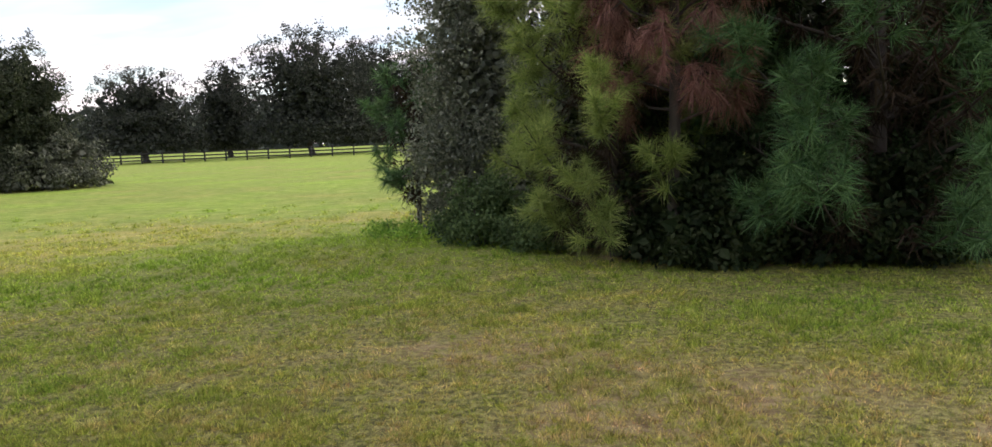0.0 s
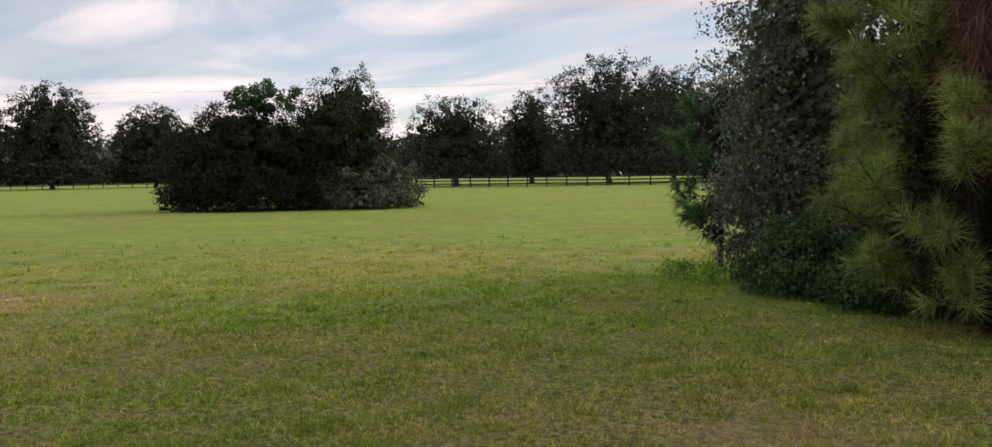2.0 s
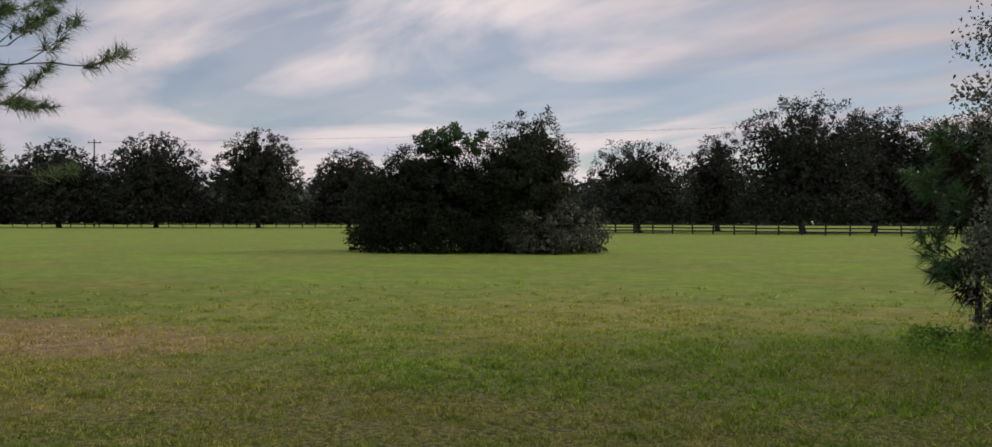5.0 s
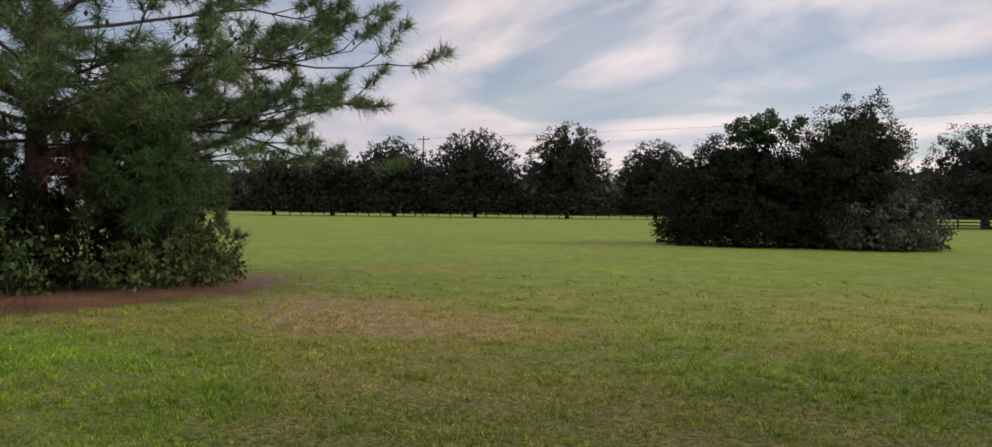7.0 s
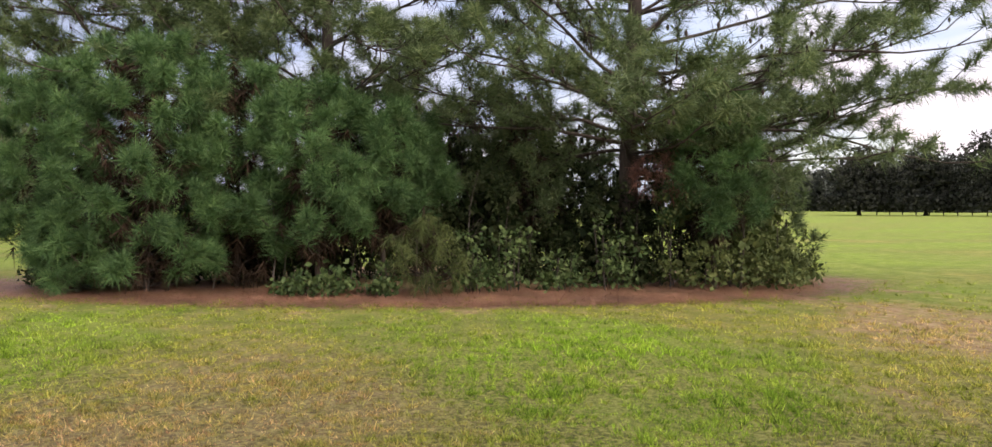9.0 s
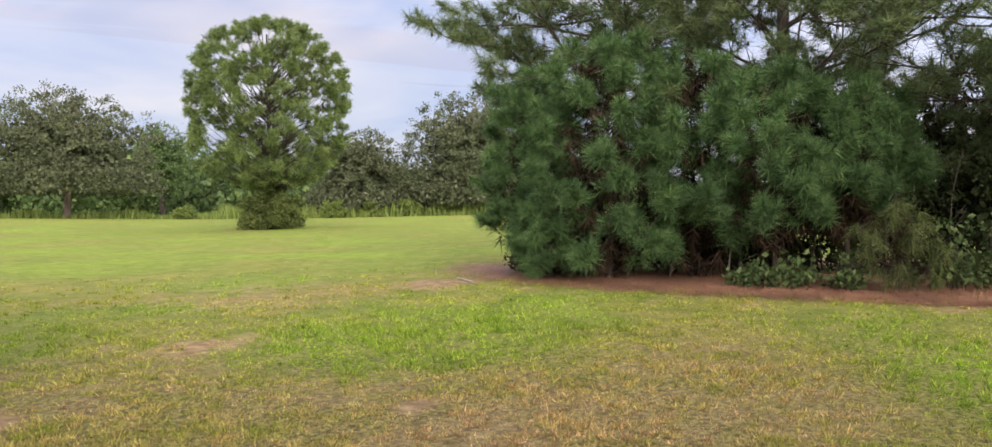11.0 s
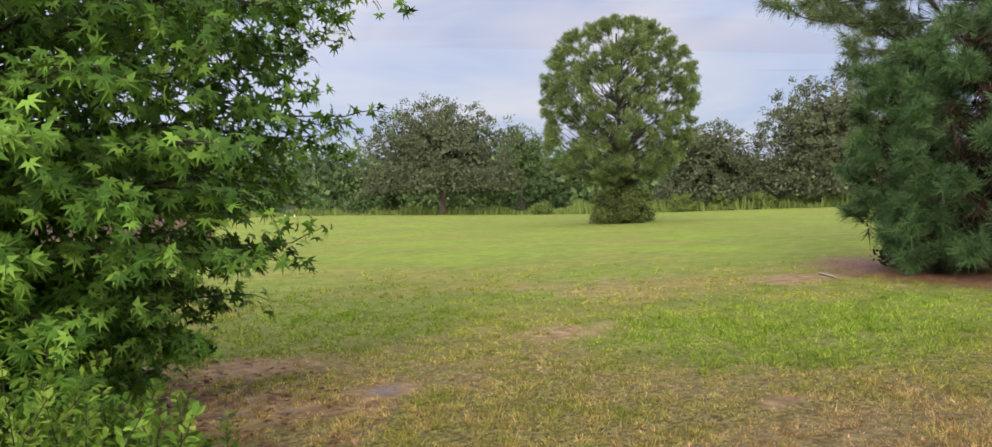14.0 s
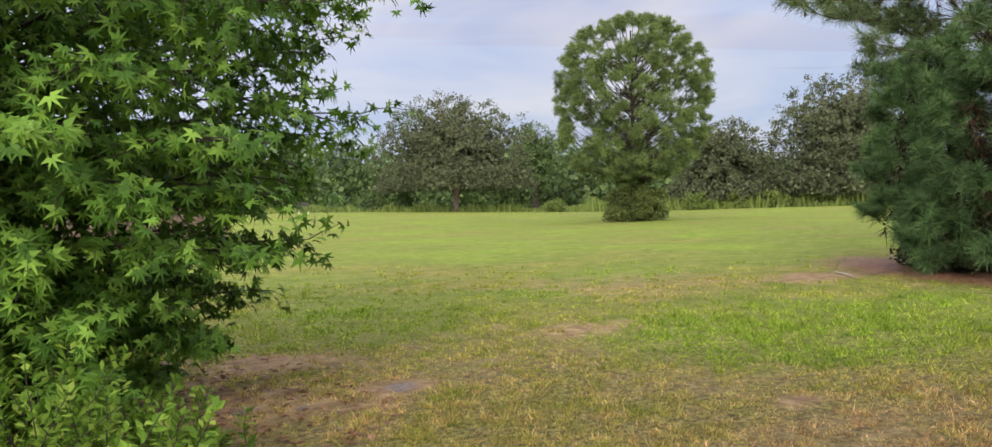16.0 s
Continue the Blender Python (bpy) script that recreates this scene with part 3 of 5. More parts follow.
def pine_parts(ob, wood, boughs, tips, ways, sizes, leaf, count, width, rng, bark=None, fine_to=99.0, sag=0.1, open_to=105.0):
    """Links the trunk, the limbs and the crown of a pine under it; above fine_to the needles are fewer and coarser."""
    part("trunk", wood.mesh("pine_trunk", bark or BARK, True), ob)
    for bough in boughs:
        part("limb", bough.mesh("pine_limb", bark or BARK, True), ob)
    tips, ways, sizes = np.array(tips), np.array(ways), np.array(sizes)
    ok = tips[:, 2] > 0.10
    tips, ways, sizes = tips[ok], ways[ok], sizes[ok]
    fine = tips[:, 2] < fine_to
    green = Soup()
    if fine.any():
        brushes(green, tips[fine], ways[fine], sizes[fine], count, rng, width, open_to, sag)
    if (~fine).any():
        brushes(green, tips[~fine], ways[~fine], sizes[~fine] * 1.1, max(6, count // 4), rng, width * 2.2, open_to, sag)
    part("crown", green.mesh("pine_crown", leaf), ob)


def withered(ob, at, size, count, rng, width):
    """Brown needles that stay on the inner limbs; the crown's shade is in their colour."""
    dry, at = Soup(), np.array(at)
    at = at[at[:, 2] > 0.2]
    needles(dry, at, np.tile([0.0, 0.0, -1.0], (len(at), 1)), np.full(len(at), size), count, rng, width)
    part("inner_needles", dry.mesh("inner_needles", PINE_INNER), ob, "withered brown needles round the limbs, darkened to stand for crown shade")


def young_pine(x, y, height, radius, base, trunk_r, label, leaf, seed=1, limbs=24, shoots=8, size=0.27, count=80, width=0.0056, group="", rise=0.55, fine_to=5.2, full=0.3, inner=9, sag=0.1, droop=0.0, puff=1.0):
    """A young pine clothed to the ground: limbs that bend upwards, each ending in several full brushes."""
    rng = np.random.default_rng(seed)
    ob = thing("pine_tree", x, y, label, "tree", group)
    wood = Soup()
    hs, line = trunk_line(height, seed, rng)
    tube(wood, line, trunk_r * (1 - 0.86 * np.clip(hs, 0, None) / height), 8)
    boughs, tips, ways, sizes, dead = [], [], [], [], []
    for i in range(limbs):
        f = (i + 0.5) / limbs
        z = base + (height - base) * f
        reach = radius * math.sqrt(max(0.03, 1 - (abs(f - full) / (1.02 - full if f > full else full + 0.35)) ** 2.3)) * rng.uniform(0.80, 1.08)
        a = i * 2.39996 + rng.normal() * 0.2
        top = np.array([math.cos(a) * reach, math.sin(a) * reach, z])
        z0 = max(0.08, z - reach * rise)
        p0 = np.array([np.interp(z0, hs, line[:, 0]), np.interp(z0, hs, line[:, 1]), z0])
        bend = p0 + (top - p0) * [0.6, 0.6, 0.42] + rng.normal(size=3) * 0.05
        limb = np.array([p0, (p0 + bend) / 2 + rng.normal(size=3) * 0.02, bend, (bend + top) / 2 + [0, 0, -0.03], top])
        bough = Soup()
        tube(bough, limb, np.linspace(max(0.010, trunk_r * 0.26), 0.006, 5), 5)
        end = unit(unit(top - bend) + [0, 0, 0.45 - droop])
        tips.append(top)
        ways.append(end)
        sizes.append(size * rng.uniform(0.9, 1.15))
        for k in range(shoots):
            # most shoots crowd round the end of the limb, a few stand further in
            at, d = along(limb, 0.96 if k < shoots - 2 else rng.uniform(0.55, 0.85))
            way = unit(unit(rng.normal(size=3)) + end * 0.75 + [0, 0, 0.30 - droop])
            tip = at + way * rng.uniform(0.14, 0.38) * puff
            tube(bough, [at, (at + tip) / 2 + [0, 0, -0.02], tip], [0.009, 0.007, 0.005], 4)
            tips.append(tip)
            ways.append(unit(way + [0, 0, 0.25 - droop]))
            sizes.append(size * rng.uniform(0.75, 1.1))
        dead.extend(along(limb, q)[0] + rng.normal(size=3) * 0.08 for q in rng.uniform(0.1, 0.6, inner))
        boughs.append(bough)
    for u in (0.0, 0.25, 0.5):
        tips.append(line[-1] + [0, 0, -u])
        ways.append(np.array([0.15 * math.sin(9 * u), 0.1, 1.0]))
        sizes.append(size)
    pine_parts(ob, wood, boughs, tips, ways, sizes, leaf, count, width, rng, fine_to=fine_to, sag=sag)
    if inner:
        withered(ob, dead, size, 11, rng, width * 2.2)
    return ob


def old_pine(x, y, height, radius, base, trunk_r, label, leaf, seed=1, whorls=7, per=5, size=0.31, count=58, width=0.0066, rise=0.35, aim=(), fine_to=6.6, first=0.30, cones=4, spacing=0.52, steep=0.0):
    """A large open pine: thick crooked limbs, side branches in flat sprays, brushes at their ends, with gaps between.
    aim: limbs of their own, as (height, yaw, length, rise)."""
    rng = np.random.default_rng(seed)
    ob = thing("pine_tree", x, y, label, "tree")
    wood = Soup()
    hs, line = trunk_line(height, seed, rng)
    tube(wood, line, trunk_r * (1 - 0.86 * np.clip(hs, 0, None) / height) * (1 + 0.35 * np.exp(-np.clip(hs, 0, None) / 0.3)), 10)
    limbs = list(aim)
    for i in range(whorls):
        f = (i + 0.5) / whorls
        reach = radius * math.sqrt(max(0.06, 1 - (max(f - 0.25, 0) / 0.78) ** 2))
        for j in range(per):
            limbs.append((base + (height - base) * f + rng.uniform(-0.5, 0.5) * (height - base) / whorls, 360 * (j / per + i * 0.381) + rng.normal() * 15, reach * rng.uniform(0.7, 1.1), rise + steep * f + rng.normal() * 0.12))
    boughs, tips, ways, sizes, dead, knobs = [], [], [], [], [], []
    for h, yaw, ln, up in limbs:
        a = radians(yaw)
        p0 = np.array([np.interp(h, hs, line[:, 0]), np.interp(h, hs, line[:, 1]), h])
        limb = wander(p0, (-math.sin(a), math.cos(a), up), ln, 9, 0.11, rng, 0.25 - 0.35 * up)
        r0 = max(0.022, trunk_r * 0.25 * min(1.0, ln / radius + 0.1) * (1 - 0.5 * h / height))
        bough = Soup()
        tube(bough, limb, np.linspace(r0, 0.010, 10), 6)
        coarse = h > fine_to
        n = max(3, int(ln * (1 - first) / spacing * (0.6 if coarse else 1.0)))
        for k, q in enumerate(np.linspace(first, 1.0, n + 1)):
            at, d = along(limb, q)
            for side in ((0,) if k == n else (-1, 1)):
                if side and rng.uniform() < 0.32:
                    continue
                way = unit(d * rng.uniform(0.5, 0.9) + side * np.cross(d, [0, 0, 1.0]) * rng.uniform(0.6, 1.3) + [0, 0, rng.uniform(-0.12, 0.45)])
                br = wander(at, way, min(1.5, 0.30 * ln) * (1.25 - 0.55 * q) * rng.uniform(0.7, 1.2), 4, 0.16, rng, 0.25)
                tube(bough, br, np.linspace(max(0.008, r0 * 0.34), 0.005, 5), 4)
                for u in (0.5, 0.8, 1.0) if not coarse else (0.6, 1.0):
                    bt, bd = along(br, u)
                    for m in ((-1, 1) if u < 1 else (-1, 0, 1)):
                        sway = unit(bd + m * np.cross(bd, [0, 0, 1.0]) * rng.uniform(0.5, 1.2) + [0, 0, rng.uniform(0.0, 0.6)])
                        tip = bt + sway * rng.uniform(0.16, 0.42)
                        if m and not coarse:
                            tube(bough, [bt, tip], [0.006, 0.004], 3)
                        tips.append(tip)
                        ways.append(unit(sway + [0, 0, 0.3]))
                        sizes.append(size * rng.uniform(0.8, 1.15))
                    if rng.uniform() < 0.08 * cones:
                        knobs.append(bt + rng.normal(size=3) * 0.07)
        # bare dead twigs along the inner part of the limb
        for q in rng.uniform(0.1, first + 0.25, 0 if coarse else 8):
            at, d = along(limb, q)
            tube(bough, wander(at, unit(d * 0.5 + rng.normal(size=3) * 0.6 + [0, 0, -0.1]), rng.uniform(0.3, 0.9), 3, 0.2, rng), [0.009, 0.007, 0.005, 0.003], 3)
        if not coarse:
            dead.extend(along(limb, q)[0] + rng.normal(size=3) * 0.12 for q in rng.uniform(0.3, 0.8, 4))
        boughs.append(bough)
    pine_parts(ob, wood, boughs, tips, ways, sizes, leaf, count, width, rng, fine_to=fine_to)
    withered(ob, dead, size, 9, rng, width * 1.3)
    if knobs:
        soup, knobs = Soup(), np.array(knobs)
        for p in knobs[knobs[:, 2] < fine_to][:420]:
            tube(soup, [p + [0, 0, -0.05], p, p + [0, 0, 0.05]], [0.012, 0.034, 0.008], 5)
        tagged(part("cone", soup.mesh("cone", BARK, True), ob), "dark old pine cones", kind="stuff")
    return ob


def field_pine(x, y, height, radius, base, trunk_r, label, leaf, seed=1, pads=330, size=0.35, count=24, width=0.017):
    """A lone pine in the open: limbs that climb in a fan from the trunk to an even, egg-shaped crown of needle pads."""
    rng = np.random.default_rng(seed)
    ob = thing("pine_tree", x, y, label, "tree")
    wood = Soup()
    hs, line = trunk_line(height * 0.93, seed, rng, 0.004)
    tube(wood, line, trunk_r * (1 - 0.88 * np.clip(hs, 0, None) / height) * (1 + 0.3 * np.exp(-np.clip(hs, 0, None) / 0.4)), 10)
    mid, half = (base + height) / 2, (height - base) / 2
    boughs, tips, ways, sizes = [], [], [], []
    for k in range(pads):
        c = 1 - 2 * (k + 0.5) / pads
        a = k * 2.39996 + rng.normal() * 0.12
        swell = 1 + 0.06 * math.sin(3 * a + 4 * c) + 0.05 * math.sin(5 * a - 7 * c)
        deep = 1.0 if rng.uniform() < 0.66 else rng.uniform(0.45, 0.85)
        flat = radius * (1 - abs(c) ** (2.3 if c > 0 else 3.4)) ** 0.5 * swell * deep
        tip = np.array([math.cos(a) * flat, math.sin(a) * flat, mid + half * c * (0.97 if c > 0 else 1.0) * (deep if c > 0 else 1.0)])
        h0 = min(max(base * 0.9, tip[2] - 0.62 * flat - (1.0 if c > 0 else -0.2)), height * 0.82)
        p0 = np.array([np.interp(h0, hs, line[:, 0]), np.interp(h0, hs, line[:, 1]), h0])
        bend = p0 + (tip - p0) * [0.55, 0.55, 0.40] + rng.normal(size=3) * 0.15
        limb = np.array([p0, (p0 + bend) / 2 + rng.normal(size=3) * 0.06, bend, (bend + tip) / 2 + rng.normal(size=3) * 0.06, tip])
        bough = Soup()
        tube(bough, limb, np.linspace(trunk_r * 0.13, 0.010, 5), 5)
        out = unit(np.array([tip[0], tip[1], 0.75 * (tip[2] - mid) + 1.2]))
        m = 24 if deep == 1.0 else 15
        off = unit(rng.normal(size=(m, 3)) + out * 0.55) * rng.uniform(0.20, 0.66, (m, 1)) * [1, 1, 0.72]
        for o in off[:4]:
            tube(bough, [tip, tip + o * 0.6], [0.014, 0.008], 4)
        tips.extend(tip + off)
        ways.extend(unit(off + out * 0.4))
        sizes.extend(size * rng.uniform(0.8, 1.15, m))
        boughs.append(bough)
    pine_parts(ob, wood, boughs, tips, ways, sizes, leaf, count, width, rng)
    return ob


def lobes_of(rng, radius, height, base, count, rough=0.25):
    """Centres of the clumps that make an uneven crown between base and height: most near its skin."""
    d = unit(rng.normal(size=(count, 3)))
    r = rng.uniform(0.3, 1.0, (count, 1)) ** 0.35 * rng.uniform(1 - rough, 1 + rough * 0.35, (count, 1))
    half = (height - base) / 2
    return d * r * [radius, radius, half] + [0, 0, base + half]


def broadleaf(name, x, y, height, radius, base, label, leaf, category="tree", seed=1, clumps=120, per=60, size=0.2, spread=0.7, trunk_r=0.3, bark=None,
              group="", rough=0.25, limbs=14, droop=0.3, slim=0.6, stems=1, squash=0.75, core=0.0, wide=1.0, turn=0.0, floor=0.05):
    """A tree or shrub of leaves in clumps on limbs. base may lie under the ground for a mound that is widest low down.
    core: how many larger inner leaves close it, as a share. wide: stretch along its own x."""
    rng = np.random.default_rng(seed)
    ob = thing(name, x, y, label, category, group, turn=turn)
    green = Soup()
    c = lobes_of(rng, radius, height - spread * 0.45, base, clumps, rough) * [wide, 1, 1]
    if base < 0:
        m = clumps // 2
        a = rng.uniform(0, 2 * np.pi, m)
        r = radius * 0.95 * np.sqrt(rng.uniform(0.3, 1.0, m))
        c = np.concatenate([c, np.stack([r * np.cos(a) * wide, r * np.sin(a), rng.uniform(0.08, 0.12 + 0.25 * height, m)], -1)])
    c = c[c[:, 2] > floor + 0.05]
    n_c = len(c)
    low = max(base, 0.1)
    for s in range(stems if stems == 1 else stems + 3):
        wood = Soup()
        foot = np.array([0, 0, -0.05]) if stems == 1 else np.array([*(rng.normal(size=2) * radius * 0.22 * [wide, 1]), -0.05])
        top = np.array([foot[0] * 1.25, foot[1] * 1.25, low + (height - low) * 0.55])
        mid = (foot + top) / 2 + rng.normal(size=3) * [radius * 0.05, radius * 0.05, 0]
        tube(wood, [foot, foot * 0.9 + mid * 0.1, mid, top], np.array([1.5, 1.0, 0.8, 0.35]) * trunk_r, 8)
        if stems == 1:
            near = np.argsort(np.hypot(*(c[:, :2] - foot[:2]).T) + rng.uniform(0, radius, n_c))[:limbs]
            for k in near:
                bough = Soup()
                p0, _ = along(np.array([foot, mid, top]), rng.uniform(0.3, 0.97))
                q = (p0 + c[k]) / 2 + rng.normal(size=3) * radius * 0.06 + [0, 0, 0.05 * radius]
                tube(bough, [p0, (p0 + q) / 2 + rng.normal(size=3) * 0.03 * radius, q, c[k]], np.array([0.42, 0.3, 0.2, 0.06]) * trunk_r, 5)
                part("limb", bough.mesh("limb", bark or OAK_BARK, True), ob)
        part("trunk" if stems == 1 else "stem", wood.mesh("trunk", bark or OAK_BARK, True), ob)
    n = n_c * per
    cc = np.repeat(c, per, 0)
    rr = np.repeat(rng.uniform(0.55, 1.25, n_c), per)[:, None] * spread
    p = cc + np.clip(rng.normal(size=(n, 3)), -1.5, 1.5) * rr * [0.5, 0.5, 0.5 * squash]
    p = p[p[:, 2] > floor]
    leaves(green, p, np.full(len(p), size), rng, droop, 0.25, slim)
    if core:
        m = int(len(p) * core)
        mid = np.array([0, 0, (max(base, 0) + height) / 2])
        q = mid + (c[rng.integers(0, n_c, m)] - mid) * rng.uniform(0.25, 0.80, (m, 1)) + rng.normal(size=(m, 3)) * spread * 0.2
        q = q[q[:, 2] > floor + size]
        leaves(green, q, np.full(len(q), size * (2.6 if size < 0.2 else 1.9)), rng, droop, 0.2, 0.8)
        if base < 0:
            k = int(260 * radius * wide)
            a, r = rng.uniform(0, 2 * np.pi, k), radius * np.sqrt(rng.uniform(0.15, 0.92, k))
            low = np.stack([r * np.cos(a) * wide, r * np.sin(a), floor + rng.uniform(0.0, 0.16 * height, k) + size * 0.5], -1)
            leaves(green, low, np.full(k, size * 1.6), rng, droop, 0.2, 0.7)
    part("crown", green.mesh("crown", leaf), ob)
    return ob


def fence(points, rails, label, spacing=2.45, height=1.28):
    """A post-and-rail fence along points."""
    (x0, y0), (x1, y1) = points
    n = int(math.hypot(x1 - x0, y1 - y0) / spacing)
    ob = thing("fence", x0, y0, label, "fence")
    ang = math.degrees(math.atan2(y1 - y0, x1 - x0))
    step = math.hypot(x1 - x0, y1 - y0) / n
    bm = bmesh.new()
    bmesh.ops.create_cube(bm, size=1.0, matrix=Matrix.LocRotScale((0, 0, height / 2 - 0.1), None, (0.15, 0.15, height + 0.2)))
    bmesh.ops.bevel(bm, geom=bm.edges[:], offset=0.012, segments=1)
    post = bpy.data.meshes.new("post")
    bm.to_mesh(post)
    bm.free()
    post.materials.append(TIMBER)
    bm = bmesh.new()
    bmesh.ops.create_cube(bm, size=1.0, matrix=Matrix.LocRotScale((step / 2, 0, 0), None, (step, 0.045, 0.15)))
    bmesh.ops.bevel(bm, geom=bm.edges[:], offset=0.008, segments=1)
    rail = bpy.data.meshes.new("rail")
    bm.to_mesh(rail)
    bm.free()
    rail.materials.append(TIMBER)
    rng = random.Random(5)
    for i in range(n + 1):
        x, y = x0 + (x1 - x0) * i / n, y0 + (y1 - y0) * i / n
        z = float(ground_z(x, y)) - ob.location.z
        p = part("post", post, ob)
        p.matrix_basis = pose(x - x0, y - y0, z, rng.uniform(-1.5, 1.5), rng.uniform(-1.5, 1.5), ang)
        if i < n:
            for h in rails:
                q = part("rail", rail, ob)
                q.matrix_basis = pose(x - x0, y - y0, z + h + rng.uniform(-0.02, 0.02), 0, rng.uniform(-0.6, 0.6), ang)
    return ob


# ---------------------------------------------------------------- far side: fences, oaks, woods
fence((away(64.5, 186), away(37.5, 172)), (0.62, 1.12), "dark stained post and rail fence with two rails behind the lawn")
fence((away(23.6, 106), away(-24.0, 101)), (0.36, 0.74, 1.12), "dark stained post and rail fence with three rails behind the lawn")

OAKS = [  # yaw, distance, height, radius, base of crown, leaf
    (65.5, 178, 14.0, 6.8, 1.2, 0), (61.8, 176, 14.5, 6.8, 1.2, 0), (57.7, 172, 16.6, 7.6, 1.3, 0), (52.3, 170, 18.0, 9.2, 1.2, 0), (46.1, 166, 19.2, 7.8, 1.3, 0),
    (40.3, 176, 17.0, 7.4, 1.2, 0), (20.9, 112, 12.6, 6.8, 1.5, 0), (15.8, 130, 15.6, 4.4, 1.2, 0), (10.5, 111, 17.6, 8.4, 1.7, 0),
    (6.4, 132, 18.4, 6.8, 1.5, 0), (2.6, 135, 17.4, 6.4, 1.5, 0), (-2.5, 125, 15.0, 6.5, 1.5, 0),
    (144.9, 104, 15.0, 10.4, 2.6, 1), (127.2, 108, 11.6, 7.0, 1.0, 1), (119.6, 108, 16.2, 9.6, 1.2, 1), (139.5, 122, 13.2, 3.6, 1.5, 2),
]
for i, (yaw, dist, h, r, b, leaf) in enumerate(OAKS):
    x, y = away(yaw, dist)
    broadleaf("oak_tree", x, y, h, r * (1.12, 1.0, 1.0)[leaf], (b - 2.2, -1.8, b)[leaf], ("dark spreading oak with a short trunk beyond the lawn", "rounded grey-green live oak at the edge of the lawn", "tall light green tree at the edge of the woods")[leaf],
              (OAK_LEAF, OAK_GREY, WOOD_LEAF)[leaf], seed=40 + i, clumps=int(3.9 * r * h), per=int((18, 25, 21)[leaf] * (170 / dist) ** 1.1), size=0.00264 * dist, spread=0.76, trunk_r=0.40, group="oaks round the lawn", limbs=20, core=0.45, rough=0.10, bark=LIVE_BARK if leaf == 1 else None, floor=b)


def woods(name, yaw0, yaw1, near, far, low, high, count, leaf, label, seed, skirt=0.1, leaf_size=1.25, fill=8, girth=1.0, close=130):
    """A far belt of trees, uncounted."""
    rng = np.random.default_rng(seed)
    soup = Soup()
    yaw = np.linspace(yaw0, yaw1, count) + rng.normal(size=count) * 0.5 * (yaw1 - yaw0) / count
    dist = rng.uniform(near, far, count)
    for a, d in zip(yaw, dist):
        x, y = away(a, d)
        h, r = rng.uniform(low, high), rng.uniform(3.0, 5.0) * girth
        z = float(ground_z(x, y))
        c = lobes_of(rng, r, h, -5.0, 44, 0.22) + [x, y, z]
        c = c[c[:, 2] > z]
        p = np.repeat(c, fill, 0)
        p = p + rng.normal(size=p.shape) * 0.8 * girth
        p = p[p[:, 2] > z + skirt]
        leaves(soup, p, np.full(len(p), leaf_size), rng, 0.2, 0.25, 0.75)
        q = np.clip(rng.normal(size=(close, 3)), -1.3, 1.3) * [r * 0.6, r * 0.6, 0] + np.stack([np.full(close, x), np.full(close, y), z + skirt + rng.uniform(0.3, h * 0.82, close)], -1)
        leaves(soup, q, np.full(close, max(1.0, leaf_size * 1.9)), rng, 0.3, 0.2, 0.9)
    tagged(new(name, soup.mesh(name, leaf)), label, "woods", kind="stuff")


woods("far_woods", -36, 74, 320, 380, 14, 23, 190, HAZY_FAR_LEAF, "dark belt of far trees behind the fences", 8, 0.1, 1.6, 7, 1.6, 140)
woods("far_woods", 132, 172, 135, 160, 9, 14, 88, WOOD_LEAF, "green belt of far woodland beyond the meadow", 9, 0.1, 0.46, 17)
woods("far_woods", 108, 133, 140, 165, 6, 9, 56, WOOD_LEAF, "low green belt of far woodland beyond the meadow", 12, 0.1, 0.46, 14)
woods("far_woods", 108, 174, 168, 184, 7, 10, 90, WOOD_LEAF, "green belt of far woodland beyond the meadow", 11, 0.0, 1.05, 7, 1.2, 120)
woods("far_woods", 172, 315, 120, 170, 9, 14, 45, WOOD_LEAF, "green belt of far woodland behind the place", 10)

# thicket in the middle of the field
x, y = away(34.6, 40.8)
broadleaf("thicket", x, y, 5.5, 3.5, -1.6, "dense dark rounded thicket standing alone in the field", BACKLIT_THICKET_LEAF, "shrub", 21, 620, 54, 0.112, 0.42, 0.03, stems=3, rough=0.06, core=0.5, wide=1.2, turn=35)
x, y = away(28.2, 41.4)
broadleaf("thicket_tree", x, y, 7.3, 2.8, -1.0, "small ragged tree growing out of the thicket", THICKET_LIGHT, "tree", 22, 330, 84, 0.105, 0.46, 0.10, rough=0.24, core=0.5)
x, y = away(26.6, 40.2)
broadleaf("brush", x, y, 3.0, 2.8, -0.8, "low grey-green brush at the foot of the thicket", BRUSH_LEAF, "shrub", 23, 110, 70, 0.13, 0.42, 0.05, stems=4, core=0.2)
x, y = away(33.4, 41.4)
broadleaf("vine", x, y, 6.3, 1.8, 4.6, "bright green vine draped over the top of the thicket", VINE_LEAF, "vine", 24, 50, 70, 0.16, 0.36, 0.05)

